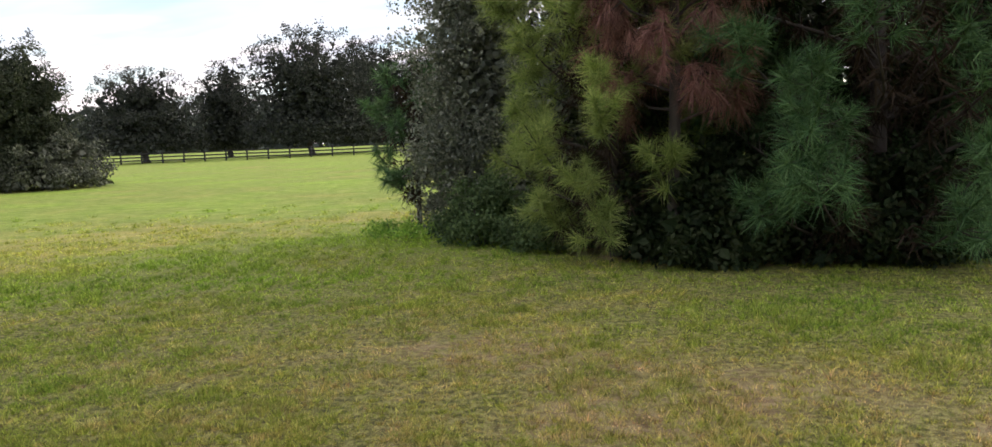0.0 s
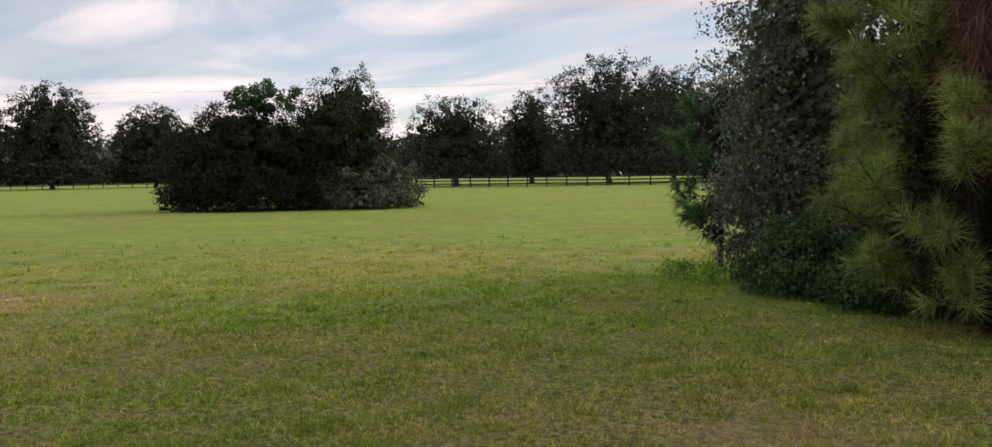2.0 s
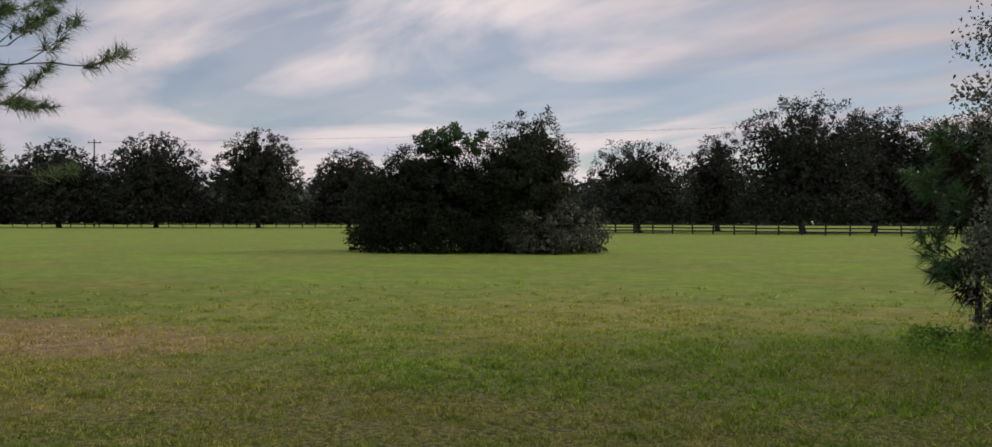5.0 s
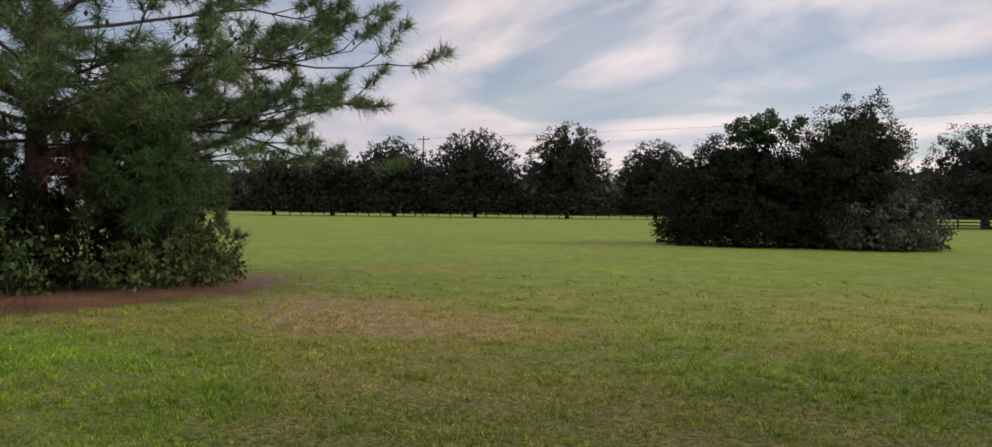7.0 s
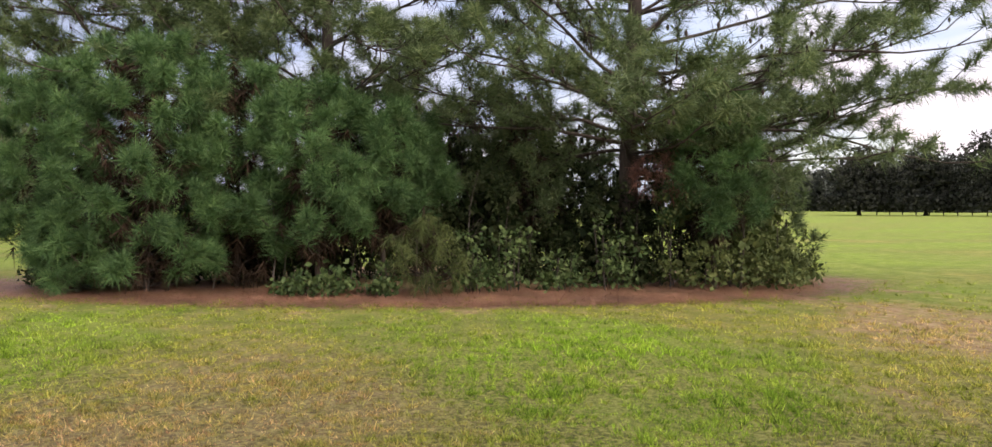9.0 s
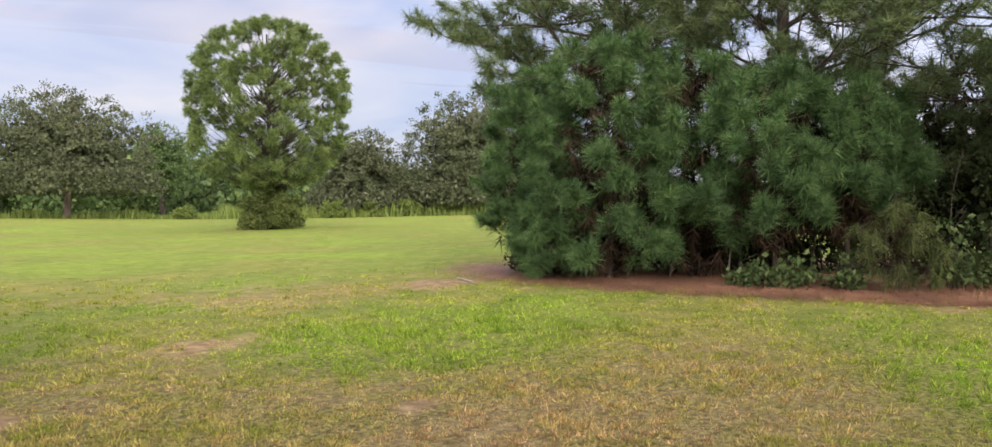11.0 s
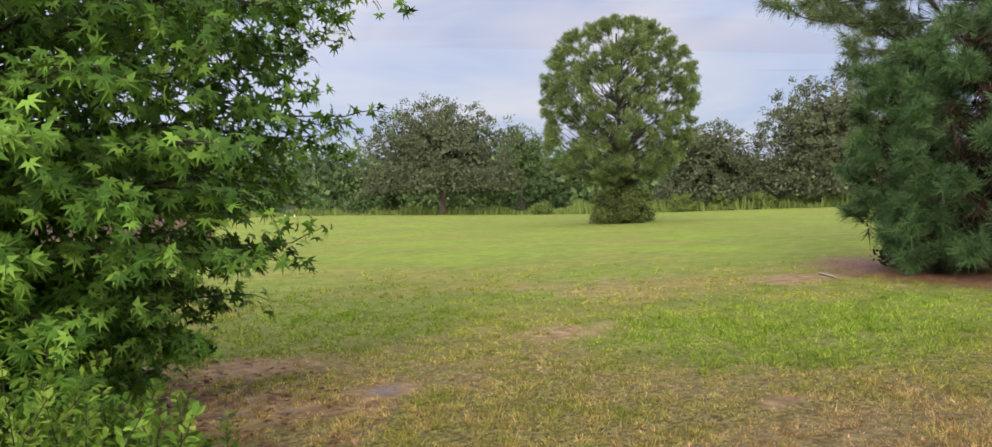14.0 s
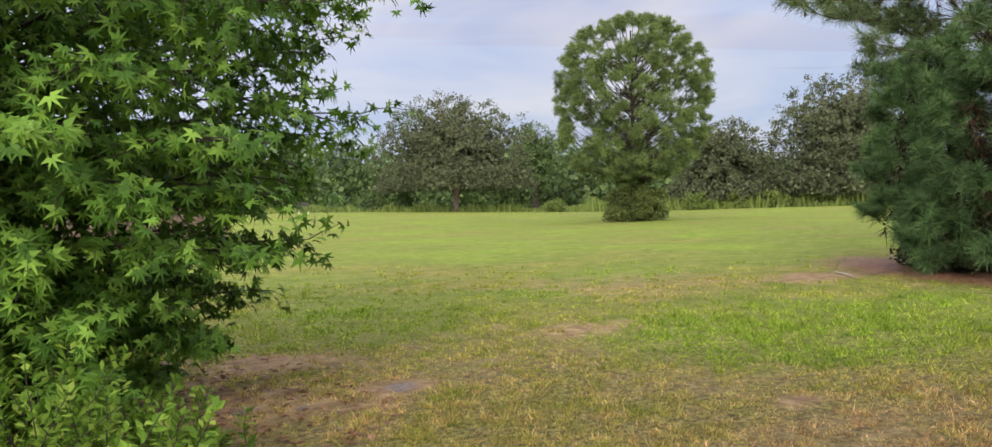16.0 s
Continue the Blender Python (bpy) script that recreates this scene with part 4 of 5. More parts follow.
# trees beside the start of the walk
young_pine(0.55, 11.9, 6.2, 1.25, 0.3, 0.08, "young pine with yellow-green needles at the edge of the clump", PINE_YELLOW, 61, 66, 7, 0.30, 115, 0.0042, full=0.4)
young_pine(1.05, 11.0, 7.4, 0.8, 1.9, 0.08, "dead young pine with red-brown needles", PINE_DEAD, 62, 58, 6, 0.28, 80, 0.005, full=0.5, droop=0.9, sag=0.5, inner=0)
young_pine(3.25, 10.9, 6.6, 2.0, 0.3, 0.12, "broad young pine with deep green needles down to the ground", PINE_YOUNG, 63, 80, 8, 0.31, 105, 0.0047, full=0.35, puff=1.3)
young_pine(5.6, 11.8, 7.2, 2.1, 0.3, 0.12, "broad young pine with deep green needles down to the ground", PINE_YOUNG, 60, 44, 7, 0.32, 60, 0.009, full=0.35, puff=1.2)
young_pine(-2.25, 16.4, 2.7, 0.65, 0.5, 0.05, "small green pine behind the shrubs", PINE_YOUNG, 64, 14, 7, 0.25, 70, 0.006)
broadleaf("shrub", -0.95, 15.4, 6.8, 1.3, -0.6, "tall grey-green small-leaved shrub in the clump", MYRTLE_LEAF, "shrub", 65, 280, 110, 0.058, 0.34, 0.05, stems=4, rough=0.12, core=0.2)
broadleaf("shrub", 0.3, 14.2, 6.4, 1.1, -0.3, "tall grey-green small-leaved shrub in the clump", MYRTLE_LEAF, "shrub", 59, 130, 110, 0.065, 0.36, 0.05, stems=4, rough=0.3, core=0.08)
broadleaf("shrub", -1.05, 13.9, 1.15, 0.8, -0.5, "low glossy green privet at the foot of the clump", SEED_LEAF, "shrub", 66, 110, 120, 0.055, 0.24, 0.02, stems=4, core=0.05)
broadleaf("shrub", -0.2, 12.9, 1.0, 0.7, -0.5, "low glossy green privet at the foot of the clump", SEED_LEAF, "shrub", 58, 80, 100, 0.055, 0.22, 0.02, stems=4, core=0.05)
broadleaf("shrub", 2.6, 13.8, 6.2, 2.4, -1.0, "dark dense undergrowth inside the clump", SHADED_SHRUB_LEAF, "shrub", 67, 240, 60, 0.13, 0.5, 0.06, stems=5, core=0.15, wide=1.3)
broadleaf("shrub", 5.8, 13.0, 5.4, 2.0, -1.0, "dark dense undergrowth inside the clump", SHADED_SHRUB_LEAF, "shrub", 68, 120, 80, 0.13, 0.5, 0.06, stems=5, core=0.15)
broadleaf("shrub", 1.5, 11.3, 1.6, 1.0, -0.5, "low dark broad-leaved shrub under the pines", SHADED_SHRUB_LEAF, "shrub", 69, 90, 90, 0.09, 0.3, 0.03, stems=3, core=0.15)
broadleaf("shrub", 3.6, 10.9, 1.5, 1.0, -0.5, "low dark broad-leaved shrub under the pines", SHADED_SHRUB_LEAF, "shrub", 70, 90, 80, 0.09, 0.3, 0.03, stems=3, core=0.15, wide=1.7)

# pine island
x, y = away(79.1, 17.8)
old_pine(x, y, 12.0, 5.6, 4.2, 0.23, "large open pine with long spreading limbs in the island", PINE_GREEN, 71, 5, 5,
         aim=((2.1, -2, 4.4, -0.02), (2.2, -14, 4.8, -0.02), (2.4, -30, 4.6, 0.0), (2.5, -4, 6.0, -0.03), (2.9, -18, 6.3, 0.0), (3.1, 2, 6.2, 0.0), (3.4, -8, 6.4, 0.03), (3.7, 8, 6.0, 0.05), (4.2, -22, 6.4, 0.08),
              (4.7, -4, 6.6, 0.12), (5.4, -12, 6.2, 0.18), (6.0, 6, 6.0, 0.2), (2.4, 16, 4.6, -0.03), (3.0, -60, 4.0, 0.05), (3.3, 168, 5.2, 0.45), (3.0, 186, 4.6, 0.25), (3.8, 178, 5.0, 0.6), (2.7, 172, 4.0, 0.08),
              (3.6, 110, 3.6, 0.2), (4.2, 80, 3.4, 0.3), (3.2, -95, 4.0, 0.1), (4.0, -130, 4.4, 0.25), (3.6, 40, 4.4, 0.1), (4.6, 140, 4.2, 0.4), (3.0, -100, 4.4, 0.04), (3.7, -82, 4.2, 0.1), (4.4, -118, 4.2, 0.16), (2.5, -112, 3.6, 0.0), (2.6, -70, 3.6, 0.0), (3.4, -150, 4.6, 0.2), (2.8, -165, 4.6, 0.18)))
x, y = away(99.1, 18.6)
old_pine(x, y, 11.0, 4.4, 4.6, 0.20, "large open pine with long spreading limbs in the island", PINE_GREEN, 72, 5, 5, rise=0.6,
         aim=((3.0, 178, 5.4, 0.65), (3.3, 190, 4.6, 0.95), (2.9, 4, 5.0, 0.75), (3.4, -6, 4.2, 1.1), (3.8, 172, 4.8, 0.5), (3.6, 12, 4.6, 0.55), (4.0, 90, 3.6, 0.5), (3.4, 60, 3.4, 0.6), (4.4, 130, 3.6, 0.6), (4.2, -90, 4.0, 0.4), (3.2, -70, 3.8, 0.3), (3.6, -110, 3.8, 0.35), (3.0, -40, 4.0, 0.45), (3.1, -140, 4.0, 0.5), (4.8, -80, 3.6, 0.4)))
x, y = away(109.5, 19.6)
old_pine(x, y, 10.5, 4.3, 4.4, 0.20, "large open pine with long spreading limbs in the island", PINE_GREEN, 73, 5, 5, rise=0.4,
         aim=((3.9, -165, 3.6, 0.10), (4.3, 178, 4.2, 0.16), (5.0, -155, 3.8, 0.2), (5.6, 170, 3.8, 0.2), (3.6, 20, 3.6, 0.5), (4.0, 90, 3.4, 0.3), (4.6, 140, 3.6, 0.3), (3.4, 160, 3.4, 0.1), (4.4, 50, 3.4, 0.4), (3.4, -70, 3.6, 0.2), (4.2, -100, 3.6, 0.25), (5.0, -60, 3.4, 0.3), (3.8, -120, 3.6, 0.2)))
for yaw, dist, h, r, b, s in ((110.0, 16.2, 4.4, 1.35, 0.4, 74), (114.9, 17.6, 3.9, 1.0, 0.8, 75), (113.6, 16.6, 1.7, 0.7, 0.2, 79), (104.6, 16.4, 4.0, 1.2, 0.5, 80), (99.6, 15.8, 3.6, 1.25, 1.1, 76), (95.2, 16.2, 3.3, 1.1, 1.2, 77), (73.6, 17.0, 3.7, 0.9, 1.2, 78)):
    x, y = away(yaw, dist)
    young_pine(x, y, h, r, b, 0.06, "young bushy pine with blue-green needles at the front of the island", PINE_YOUNG, s, int(12 + 6 * r * h), 10, 0.30, 90, 0.0062, group="young pines of the island")
for yaw, dist, h, r, b, s in ((76.0, 19.6, 3.3, 1.3, 0.6, 101), (82.0, 19.4, 3.1, 1.3, 0.6, 102), (87.0, 19.8, 3.4, 1.4, 0.7, 103), (92.5, 19.4, 3.6, 1.4, 0.7, 104), (71.0, 20.6, 2.8, 1.2, 0.5, 105), (86.0, 17.4, 3.3, 0.9, 1.4, 106), (89.4, 18.8, 4.1, 1.4, 0.8, 111), (84.6, 19.2, 3.9, 1.4, 0.8, 112), (94.6, 19.0, 4.1, 1.3, 0.8, 113)):
    x, y = away(yaw, dist)
    young_pine(x, y, h, r, b, 0.06, "slender shaded pine inside the island", PINE_GREEN, s, int(8 + 5 * r * h), 6, 0.29, 44, 0.009, group="inner pines of the island", inner=3)
for yaw, dist, h, r, leaf, s in ((88.2, 17.0, 2.9, 1.2, 0, 81), (80.4, 17.0, 2.4, 1.2, 0, 82), (73.0, 17.2, 2.5, 1.6, 1, 83), (70.6, 18.2, 2.2, 1.1, 1, 84),
                              (103.0, 18.0, 2.2, 1.6, 0, 86), (91.0, 18.8, 4.5, 2.0, 0, 87), (97.0, 18.6, 3.2, 1.8, 0, 88), (83.5, 18.6, 3.7, 1.8, 0, 89), (76.5, 18.4, 3.4, 1.6, 0, 93), (111.0, 18.4, 2.4, 1.6, 0, 90), (106.5, 19.2, 2.2, 1.5, 0, 94), (100.5, 19.0, 2.4, 1.5, 0, 107), (113.6, 17.8, 1.6, 1.0, 0, 108)):
    x, y = away(yaw, dist)
    broadleaf("shrub", x, y, h, r, -0.5, ("leafy dark undergrowth shrub beneath the island pines", "fine-leaved olive-green shrub at the edge of the island", "small green privet at the edge of the island")[leaf],
              (SHADED_SHRUB_LEAF, OLIVE_LEAF, SEED_LEAF)[leaf], "shrub", s, 52, 42, 0.078, 0.27, 0.022, stems=5, group="undergrowth of the island", core=0.12, rough=0.35)

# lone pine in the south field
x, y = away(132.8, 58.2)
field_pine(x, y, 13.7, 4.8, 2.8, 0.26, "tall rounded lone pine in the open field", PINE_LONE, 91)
broadleaf("shrub", x + 0.3, y + 0.3, 3.3, 2.2, -0.8, "tangle of vines and brush round the foot of the lone pine", VINE_BRUSH, "shrub", 92, 120, 80, 0.13, 0.45, 0.05, stems=4, core=0.15, rough=0.4)


# sweetgum beside the end of the walk
def star_shape():
    """The outline of a five-pointed leaf of size 1: stalk end, then the rim."""
    ang = np.radians([-150, -118, -96, -62, -40, -20, 0, 20, 40, 62, 96, 118, 150])
    rad = np.array([0.20, 0.26, 0.50, 0.20, 0.56, 0.20, 0.62, 0.20, 0.56, 0.20, 0.50, 0.26, 0.20])
    lx, ly = rad * np.sin(ang), rad * np.cos(ang)
    rim = np.stack([lx, ly, -0.35 * (lx ** 2 + ly ** 2)], -1)
    return np.concatenate([[[0, 0, 0]], rim]), np.array([(0, k, k + 1) for k in range(1, 13)])


def star_leaves(soup, ob, centre, out, size, rng, single):
    """Star leaves that hang from their stalks: those of the mask single as objects of their own, the rest joined."""
    n = len(centre)
    flat = unit(centre * [1, 1, 0])
    face = unit(flat * rng.uniform(0.2, 1.1, (n, 1)) + rng.normal(size=(n, 3)) * 0.62 + np.array([0, 0, 0.60]))
    d = unit(out) * 0.7 + flat * 0.3 + rng.normal(size=(n, 3)) * 0.5 + np.array([0, 0, -0.6])
    d = unit(d - face * np.sum(d * face, 1, keepdims=True))
    side = np.cross(d, face)
    sz = size * rng.uniform(0.65, 1.2, n)
    shape, tri = star_shape()
    me = mesh_of("leaf", shape, tri, GUM_SINGLE)
    for i in np.nonzero(single)[0]:
        leaf = part("leaf", me, ob)
        m = Matrix((side[i] * sz[i], d[i] * sz[i], face[i] * sz[i])).transposed().to_4x4()
        m.translation = centre[i]
        leaf.matrix_basis = m
    rest = ~single
    frame3 = np.stack([side[rest], d[rest], face[rest]], 1) * sz[rest][:, None, None]
    v = centre[rest][:, None] + np.einsum("kj,njc->nkc", shape, frame3)
    soup.add(v, (len(shape) * np.arange(rest.sum())[:, None, None] + tri[None]).reshape(-1, 3))


GUM_HEIGHTS = (0.0, 0.12, 0.35, 0.62, 0.85, 1.08, 1.22, 1.43, 1.62, 2.0, 2.25, 2.42, 2.7, 3.1, 4.0, 5.0, 5.7, 6.2)
GUM_REACH = (0.81, 1.05, 1.34, 1.80, 1.86, 1.73, 2.38, 2.08, 2.36, 2.60, 2.78, 2.38, 2.58, 3.01, 2.90, 2.11, 1.17, 0.32)


def sweetgum(x, y, height, label, seed):
    """A sweetgum in tiers: level limbs, drooping sprays at their ends, and star leaves that turn to the light."""
    rng = np.random.default_rng(seed)
    ob = thing("sweetgum_tree", x, y, label, "tree")
    wood, green = Soup(), Soup()
    hs = np.linspace(-0.1, height, 12)
    line = np.stack([0.06 * np.sin(hs), 0.05 * np.cos(hs * 0.8), hs], -1)
    tube(wood, line, 0.10 * (1 - 0.85 * np.clip(hs, 0, None) / height), 9)
    part("trunk", wood.mesh("trunk", OAK_BARK, True), ob)
    cs, os_ = [], []
    tiers = [0.24, 0.60, 0.92, 1.24, 1.62, 1.96, 2.27, 2.66, 3.02, 3.4, 3.8, 4.3, 4.8, 5.3, 5.8]
    for t, zt in enumerate(tiers):
        many = 20 if zt < 3.8 else 10
        for j in range(many):
            a = 2 * math.pi * (j / many + t * 0.381) + rng.normal() * 0.16
            z = zt + rng.normal() * 0.05
            reach = float(np.interp(z, GUM_HEIGHTS, GUM_REACH)) * (1 + 0.05 * math.sin(3 * a + 2 * t) + 0.04 * math.sin(7 * a)) * rng.uniform(0.84, 0.98)
            h0 = max(0.25, z - 0.12 * reach)
            p0 = np.array([np.interp(h0, hs, line[:, 0]), np.interp(h0, hs, line[:, 1]), h0])
            end = np.array([math.cos(a) * reach, math.sin(a) * reach, z])
            limb = np.array([p0, p0 + (end - p0) * 0.35 + [0, 0, 0.10] + rng.normal(size=3) * 0.03, p0 + (end - p0) * 0.7 + [0, 0, 0.12] + rng.normal(size=3) * 0.03, end])
            bough = Soup()
            tube(bough, limb, [0.022, 0.015, 0.009, 0.004], 5)
            front = math.sin(a) > -0.45
            for q in np.linspace(0.42, 1.0, 8 if front else 5):
                at, d = along(limb, q)
                for side in (-1, 1) if q < 0.99 else (0,):
                    out = unit(d + side * np.cross(d, [0, 0, 1.0]) * rng.uniform(0.5, 1.4) + [0, 0, rng.uniform(-0.40, 0.15)])
                    tw = wander(at, out, reach * 0.20 * (1.25 - 0.55 * q) * rng.uniform(0.6, 1.3), 3, 0.2, rng, -0.35)
                    tube(bough, tw, np.linspace(0.006, 0.003, 4), 3)
                    for u in np.linspace(0.10, 1.0, (13 if q > 0.8 else 8) if front else 5):
                        c, td = along(tw, u)
                        cs.append(c + rng.normal(size=3) * 0.045)
                        os_.append(td)
            part("limb", bough.mesh("limb", OAK_BARK, True), ob)
    cs, os_ = np.array(cs), np.array(os_)
    ok = cs[:, 2] > 0.12
    cs, os_ = cs[ok], os_[ok]
    front = np.where((cs[:, 2] < 3.4) & (cs[:, 0] < 1.2), np.hypot(cs[:, 0], cs[:, 1]) * (cs[:, 1] > 0.2), -9)
    single = np.zeros(len(cs), bool)
    single[np.argsort(-front)[:300]] = True
    star_leaves(green, ob, cs, os_, 0.146, rng, single)
    k = rng.integers(0, len(cs), 5500)
    inner = cs[k] * (rng.uniform(0.35, 0.85, (5500, 1)) * [1, 1, 0] + [0, 0, 1]) + rng.normal(size=(5500, 3)) * 0.08
    star_leaves(green, ob, inner, os_[k], 0.13, rng, np.zeros(5500, bool))
    inner = cs[rng.integers(0, len(cs), 9000)] * (rng.uniform(0.10, 0.5, (9000, 1)) * [1, 1, 0] + [0, 0, 1]) + rng.normal(size=(9000, 3)) * 0.08
    leaves(green, inner[inner[:, 2] > 0.2], np.full((inner[:, 2] > 0.2).sum(), 0.10), rng, 0.8, 0.35, 0.7)
    tagged(part("crown", green.mesh("crown", GUM_LEAF), ob), kind="stuff")
    return ob


sweetgum(-3.2, -3.15, 6.2, "sweetgum tree with star-shaped green leaves down to the ground", 95)


def privet_sprigs(x, y, height, shoots, spread, label, seed):
    """A seedling of thin arching shoots with pairs of small leaves."""
    rng = np.random.default_rng(seed)
    ob = thing("shrub", x, y, label, "shrub", "seedlings under the sweetgum")
    green = Soup()
    for k in range(shoots):
        foot = np.array([*(rng.normal(size=2) * spread * 0.5), -0.03])
        line = wander(foot, (rng.normal() * 0.35, rng.normal() * 0.35, 1), height * rng.uniform(0.45, 1.1), 7, 0.10, rng, -0.05)
        shoot = Soup()
        tube(shoot, line, np.linspace(0.006, 0.002, 8), 5)
        part("shoot", shoot.mesh("shoot", OAK_BARK, True), ob)
        for q in np.linspace(0.15, 1.0, int(18 + 16 * height)):
            at, d = along(line, q)
            side = sideways(np.array([d]), rng)[0]
            for m in (-1, 1):
                side_twig = at + m * side * rng.uniform(0.0, 0.10) * (1.1 - q)
                out = unit(m * side + d * 0.5 + rng.normal(size=3) * 0.25)
                broad = np.cross(out, unit(d + rng.normal(size=3) * 0.2)) 
                ln = rng.uniform(0.045, 0.080)
                mid = side_twig + out * ln * 0.5
                v = np.array([side_twig, mid + unit(broad) * ln * 0.27, side_twig + out * ln, mid - unit(broad) * ln * 0.27])
                v[[1, 3], 2] += ln * 0.08
                green.add(v[None], np.array([[0, 1, 2], [0, 2, 3]]))
    part("leaves", green.mesh("leaves", PRIVET_LEAF), ob)


for px, py, h, k, w, sd in ((-3.70, -0.95, 0.55, 18, 0.45, 96), (-3.35, -0.60, 0.80, 28, 0.45, 97), (-3.55, -1.45, 0.55, 12, 0.4, 98), (-2.95, -0.55, 0.90, 28, 0.45, 99), (-3.95, -1.5, 0.35, 8, 0.3, 109), (-4.2, -1.5, 0.24, 4, 0.2, 110)):
    privet_sprigs(px, py, h, k, w, "fresh green privet seedling at the foot of the sweetgum", sd)

# ---------------------------------------------------------------- litter, meadow and small things
def make_straw():
    rng = np.random.default_rng(12)
    n = 60000
    a, r = rng.normal(0, 1.0, n), 1.01 - 0.5 * rng.uniform(0, 1, n) ** 1.8 + rng.normal(0, 0.06, n)
    cx, cy, ea, eb = LITTER
    x, y = cx + ea * r * np.cos(a), cy + eb * r * np.sin(a)
    d = unit(rng.normal(size=(n, 3)) * [1, 1, 0.08])
    base = np.stack([x, y, ground_z(x, y) + rng.uniform(0.004, 0.05, n)], -1)
    s = np.cross(d, [0, 0, 1.0]) * rng.uniform(0.004, 0.010, (n, 1))
    ln = rng.uniform(0.10, 0.24, (n, 1))
    v = np.stack([base - s, base + s, base + d * ln], 1)
    tagged(new("pine_straw", mesh_of("pine_straw", v, np.arange(3 * n).reshape(-1, 3), STRAW)), "fallen red-brown pine needles under the island", "litter", kind="stuff")


def make_meadow():
    """Tall grass and weeds along the far edge of the south lawn."""
    rng = np.random.default_rng(13)
    n = 26000
    yaw, dist = rng.uniform(108, 170, n), rng.uniform(100, 132, n)
    a = np.radians(yaw)
    x, y = STATION[0] - np.sin(a) * dist, STATION[1] + np.cos(a) * dist
    h = rng.uniform(0.6, 1.3, n) * (1 + 0.5 * np.sin(yaw * 1.7) * np.sin(yaw * 0.63 + 1)) * np.where(yaw < 136, 1.1, 0.7)
    base = np.stack([x, y, ground_z(x, y) - 0.02], -1)
    s = unit(rng.normal(size=(n, 3)) * [1, 1, 0]) * rng.uniform(0.05, 0.14, (n, 1))
    tip = base + (rng.normal(size=(n, 3)) * [0.2, 0.2, 0] + [0, 0, 1]) * h[:, None]
    v = np.stack([base - s, base + s, tip], 1)
    tagged(new("meadow_grass", mesh_of("meadow_grass", v, np.arange(3 * n).reshape(-1, 3), MEADOW_LEAF)), "strip of tall unmown grass and weeds before the woods", "grass", kind="stuff")


def make_leaf_litter():
    """Old leaves on the bare ground round the sweetgum."""
    rng = np.random.default_rng(14)
    n = 1500
    a, r = rng.uniform(0, 2 * np.pi, n), 2.7 * rng.uniform(0.05, 1, n)
    p = np.stack([-3.4 + r * np.cos(a), -2.9 + r * np.sin(a), np.zeros(n)], -1)
    p[:, 2] = ground_z(p[:, 0], p[:, 1]) + rng.uniform(0.008, 0.03, n)
    d = unit(rng.normal(size=(n, 3)) * [1, 1, 0.2])
    s = unit(np.cross(d, [0, 0, 1.0])) * rng.uniform(0.014, 0.03, (n, 1))
    ln = rng.uniform(0.05, 0.09, (n, 1))
    v = np.stack([p, p + d * ln * 0.5 + s + [0, 0, 0.012], p + d * ln, p + d * ln * 0.5 - s + [0, 0, 0.012]], 1)
    b = 4 * np.arange(n)[:, None]
    litter = foliage("dead_leaves", (0.110, 0.050, 0.034), (0.210, 0.105, 0.068), (0.340, 0.200, 0.130), 0.05)
    tagged(new("leaf_litter", mesh_of("leaf_litter", v, np.concatenate([b + [0, 1, 2], b + [0, 2, 3]]), litter)), "fallen red-brown leaves under the sweetgum", "litter", kind="stuff")


make_straw()
make_meadow()
make_leaf_litter()
for yaw, dist, h, r, sd in ((121.5, 104, 2.6, 1.9, 131), (124.0, 102, 2.4, 1.6, 132), (126.3, 103, 2.2, 1.8, 133), (129.0, 101, 2.3, 1.5, 134), (138.2, 101, 1.9, 1.3, 135),
                            (150.6, 104, 2.7, 1.5, 136), (152.6, 108, 2.3, 1.4, 137), (148.4, 106, 2.9, 1.2, 138)):
    x, y = away(yaw, dist)
    broadleaf("bush", x, y, h, r, -0.6, "light green bush in the tall grass before the woods", MEADOW_LEAF if sd < 136 else WOOD_LEAF, "shrub", sd, 40, 40, 0.26, 0.5, 0.04, stems=3, group="bushes in the meadow", core=0.2)


def box_mesh(name, size, mat, bevel=0.006, centre=(0, 0, 0)):
    bm = bmesh.new()
    bmesh.ops.create_cube(bm, size=1.0, matrix=Matrix.LocRotScale(centre, None, size))
    bmesh.ops.bevel(bm, geom=bm.edges[:], offset=bevel, segments=1)
    me = bpy.data.meshes.new(name)
    bm.to_mesh(me)
    bm.free()
    me.materials.append(mat)
    return me


BLACK = solid("black_panel", [(0.3, (0.012, 0.013, 0.014)), (0.7, (0.030, 0.031, 0.033))], 3.0, 0.6, 0.1)
WHITE = solid("white_paint", [(0.3, (0.70, 0.69, 0.66)), (0.7, (0.82, 0.81, 0.79))], 3.0, 0.6, 0.1)
CEDAR = solid("weathered_cedar", [(0.3, (0.10, 0.066, 0.055)), (0.55, (0.18, 0.125, 0.105)), (0.75, (0.26, 0.19, 0.165))], 4.0, stretch=(3, 3, 0.4))
DRY_WOOD = solid("bleached_wood", [(0.3, (0.30, 0.26, 0.21)), (0.7, (0.50, 0.45, 0.38))], 6.0)

# black board on two legs in the far field
x, y = away(154.9, 92)
board = thing("field_board", x, y, "black board on two white-footed legs in the field", "board", turn=150)
part("panel", box_mesh("panel", (1.15, 0.09, 0.42), BLACK, centre=(0, 0, 0.98)), board)
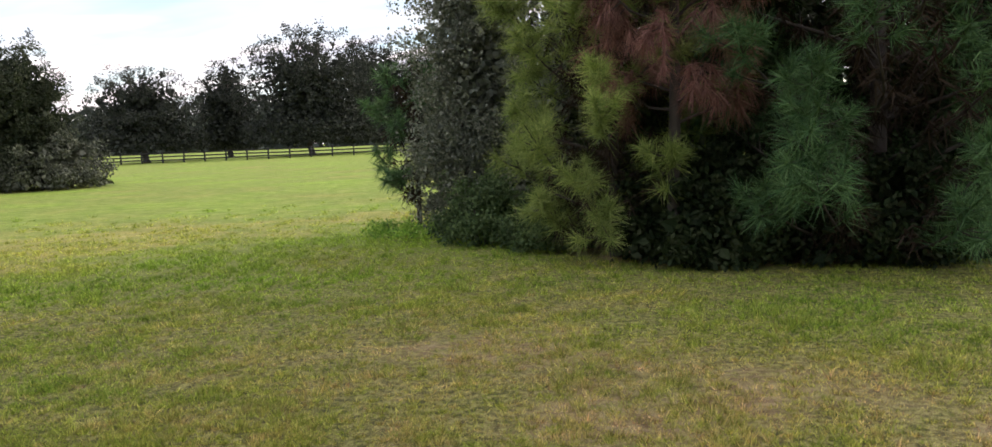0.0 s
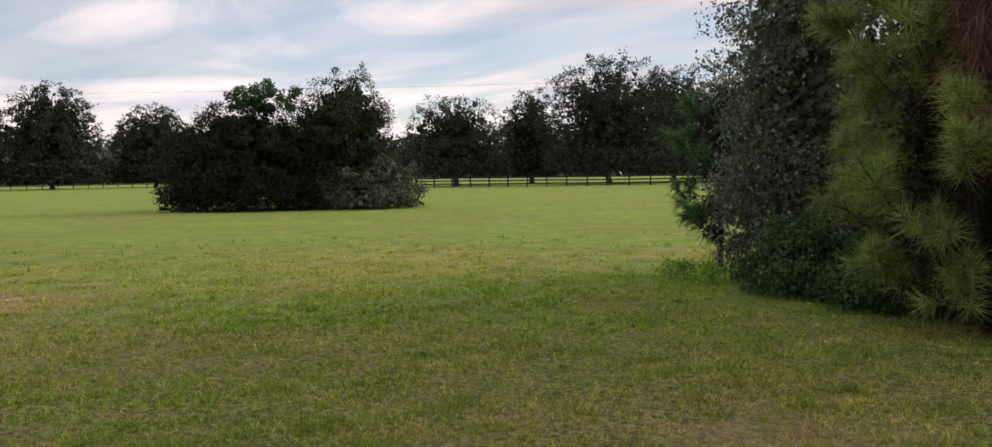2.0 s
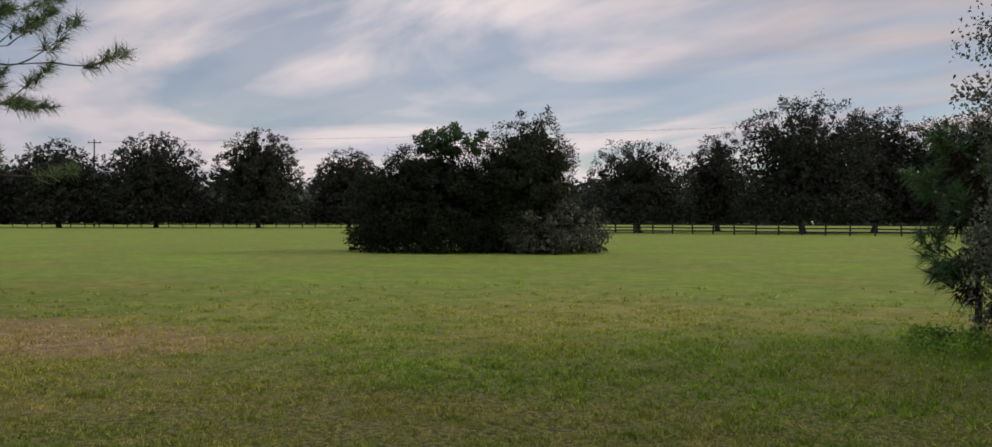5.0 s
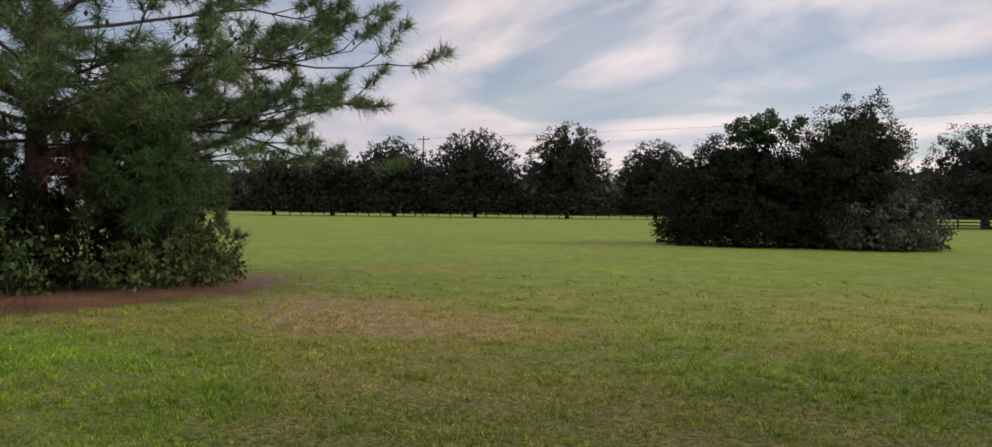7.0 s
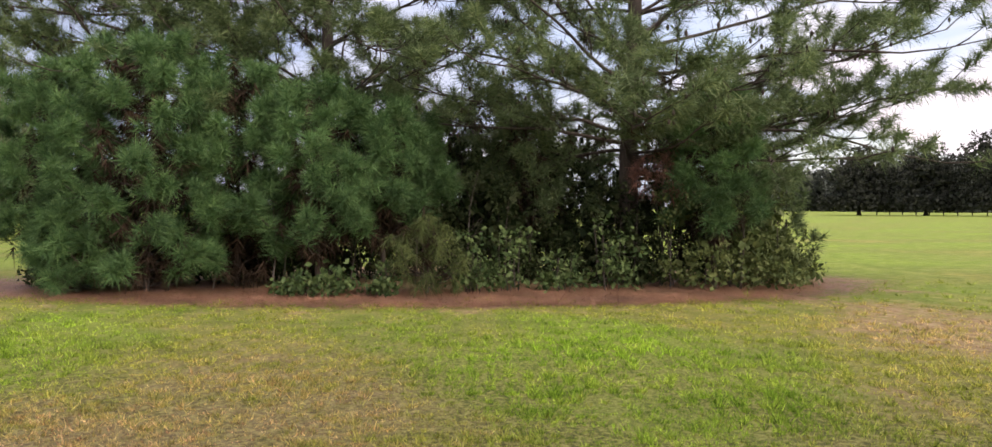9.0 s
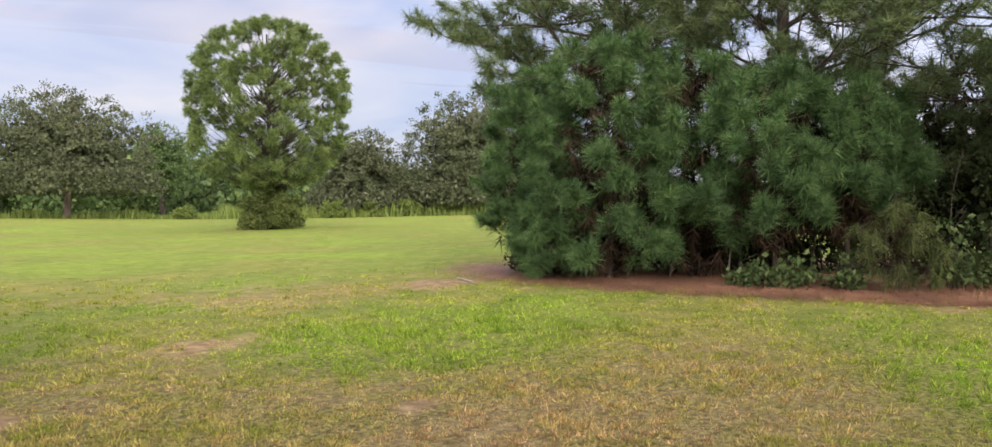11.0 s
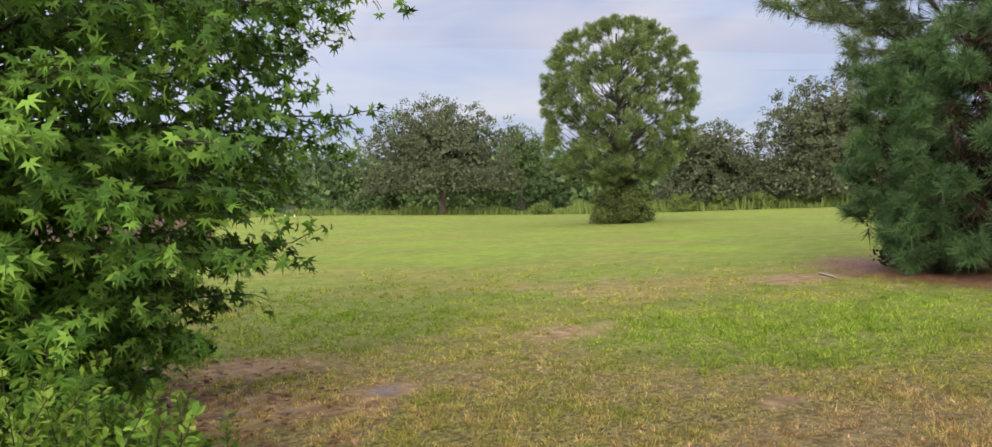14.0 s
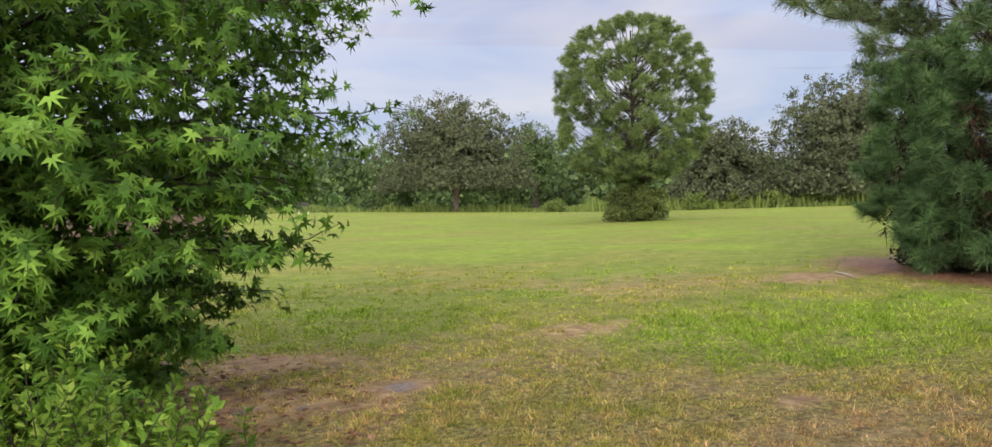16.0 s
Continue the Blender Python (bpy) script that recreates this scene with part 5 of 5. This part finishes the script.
for side in (-0.48, 0.48):
    leg = part("leg", box_mesh("leg", (0.07, 0.07, 0.5), BLACK, centre=(side, 0, 0.54)), board)
    part("foot", box_mesh("foot", (0.09, 0.09, 0.34), WHITE, centre=(side, 0, 0.15)), leg, "white painted foot")


def privacy_fence(p0, p1, height, label):
    ob = thing("privacy_fence", *p0, label, "fence")
    length, ang = math.hypot(p1[0] - p0[0], p1[1] - p0[1]), math.atan2(p1[1] - p0[1], p1[0] - p0[0])
    ob.matrix_basis = pose(p0[0], p0[1], float(ground_z(*p0)), 0, 0, math.degrees(ang))
    me = box_mesh("board", (0.138, 0.02, height), CEDAR, 0.004, (0, 0, height / 2))
    rng = random.Random(4)
    for i in range(int(length / 0.146)):
        b = part("board", me, ob)
        b.matrix_basis = pose(i * 0.146 + 0.07, rng.uniform(-0.004, 0.004), rng.uniform(-0.02, 0.03), 0, rng.uniform(-0.5, 0.5), 0)
    for h in (0.35, height - 0.3):
        part("rail", box_mesh("rail", (length, 0.045, 0.09), CEDAR, 0.004, (length / 2, 0.035, h)), ob)


privacy_fence(away(159.6, 35), away(172, 31), 1.85, "weathered red-brown wooden board fence behind the sweetgum")

# utility line behind the oaks
def utility_pole(x, y, height, turn):
    ob = thing("utility_pole", x, y, "wooden utility pole with a cross-arm behind the trees", "pole", turn=turn, group="utility poles")
    soup = Soup()
    tube(soup, [(0, 0, -0.3), (0, 0, height * 0.5), (0, 0, height)], [0.19, 0.16, 0.12], 10)
    part("mast", soup.mesh("mast", POLE_WOOD, True), ob)
    arm = part("cross_arm", box_mesh("cross_arm", (2.6, 0.12, 0.16), POLE_WOOD, centre=(0, 0.16, height - 0.7)), ob)
    for u in (-1.15, 0.0, 1.15):
        soup = Soup()
        tube(soup, [(u, 0.16, height - 0.63), (u, 0.16, height - 0.5), (u, 0.16, height - 0.4)], [0.05, 0.09, 0.04], 8)
        part("insulator", soup.mesh("insulator", BLACK, True), arm, "dark insulator")


POLES = (away(55.8, 188), away(-8.0, 150))
for px, py in POLES:
    utility_pole(px, py, 17.6, 40)
for off in (-1.0, 1.0):
    soup = Soup()
    u = np.linspace(0, 1, 24)
    (ax, ay), (bx, by) = POLES
    wx, wy = ax + (bx - ax) * u + off * 0.7, ay + (by - ay) * u + off * 0.7
    tube(soup, np.stack([wx, wy, 17.1 - 2.2 * 4 * u * (1 - u) * 0.4], -1), np.full(24, 0.009), 5)
    tagged(new("power_line", soup.mesh("power_line", BLACK, True)), "thin dark overhead power line between the poles", "cable", "power lines")

# bleached stick at the edge of the needle litter
stick = Soup()
tube(stick, [(-16.75, -4.55, 0.03), (-16.45, -4.25, 0.045), (-16.2, -3.95, 0.04), (-16.0, -3.78, 0.03)], [0.02, 0.018, 0.015, 0.008], 6)
tagged(new("stick", stick.mesh("stick", DRY_WOOD, True)), "pale dry stick lying on the grass", "stick")

# creeping plant beside the privet, seedlings and a grey dying sapling at the edge of the island
broadleaf("shrub", -2.35, 14.6, 0.35, 0.45, -0.2, "low creeping green plant in the grass", PRIVET_LEAF, "plant", 141, 40, 50, 0.05, 0.16, 0.008, stems=4, wide=1.5)
for yaw, dist, h, r, sd in ((98.6, 14.6, 0.75, 0.4, 142), (101.0, 14.7, 0.6, 0.35, 143), (95.2, 14.5, 0.6, 0.35, 144), (89.2, 15.1, 1.2, 0.45, 145), (86.6, 15.5, 1.7, 0.6, 146), (83.4, 15.5, 1.0, 0.4, 147), (80.2, 16.0, 1.5, 0.45, 148)):
    x, y = away(yaw, dist)
    broadleaf("shrub", x, y, h, r, -0.2, "leafy green seedling at the edge of the island", SEED_LEAF, "plant", sd, 18, 15, 0.11, 0.24, 0.010, stems=4, group="seedlings at the island", slim=0.7, rough=0.7)
x, y = away(92.3, 14.6)
young_pine(x, y, 1.3, 0.6, 0.35, 0.03, "small drooping grey-green dying pine sapling", OLIVE_LEAF, 149, 14, 3, 0.26, 60, 0.005, droop=0.8, sag=0.5, inner=2)
x, y = away(77.2, 17.0)
young_pine(x, y, 2.6, 0.40, 1.8, 0.03, "withered brown pine sapling in the island", PINE_DEAD, 150, 12, 3, 0.24, 40, 0.005, droop=0.8, sag=0.4, inner=0)


def make_stems():
    """Bare dead saplings standing in the shade of the island."""
    rng = np.random.default_rng(15)
    for i in range(26):
        x, y = away(rng.uniform(71, 113), rng.uniform(15.6, 18.0))
        ob = thing("sapling", x, y, "bare grey dead sapling in the shade of the island", "sapling", "dead saplings")
        soup = Soup()
        h = rng.uniform(1.2, 2.4)
        line = wander((0, 0, -0.05), (rng.normal() * 0.12, rng.normal() * 0.12, 1), h, 6, 0.05, rng)
        tube(soup, line, np.linspace(rng.uniform(0.012, 0.022), 0.005, 7), 6)
        stem = part("stem", soup.mesh("stem", DRY_BARK, True), ob)
        for k in range(4):
            at, d = along(line, rng.uniform(0.3, 0.9))
            soup = Soup()
            tube(soup, wander(at, unit(d * 0.6 + rng.normal(size=3)), rng.uniform(0.25, 0.6), 4, 0.15, rng), np.linspace(0.007, 0.003, 5), 4)
            part("twig", soup.mesh("twig", DRY_BARK, True), stem)


DRY_BARK = solid("dead_bark", [(0.3, (0.060, 0.050, 0.042)), (0.7, (0.14, 0.12, 0.10))], 8.0)
make_stems()
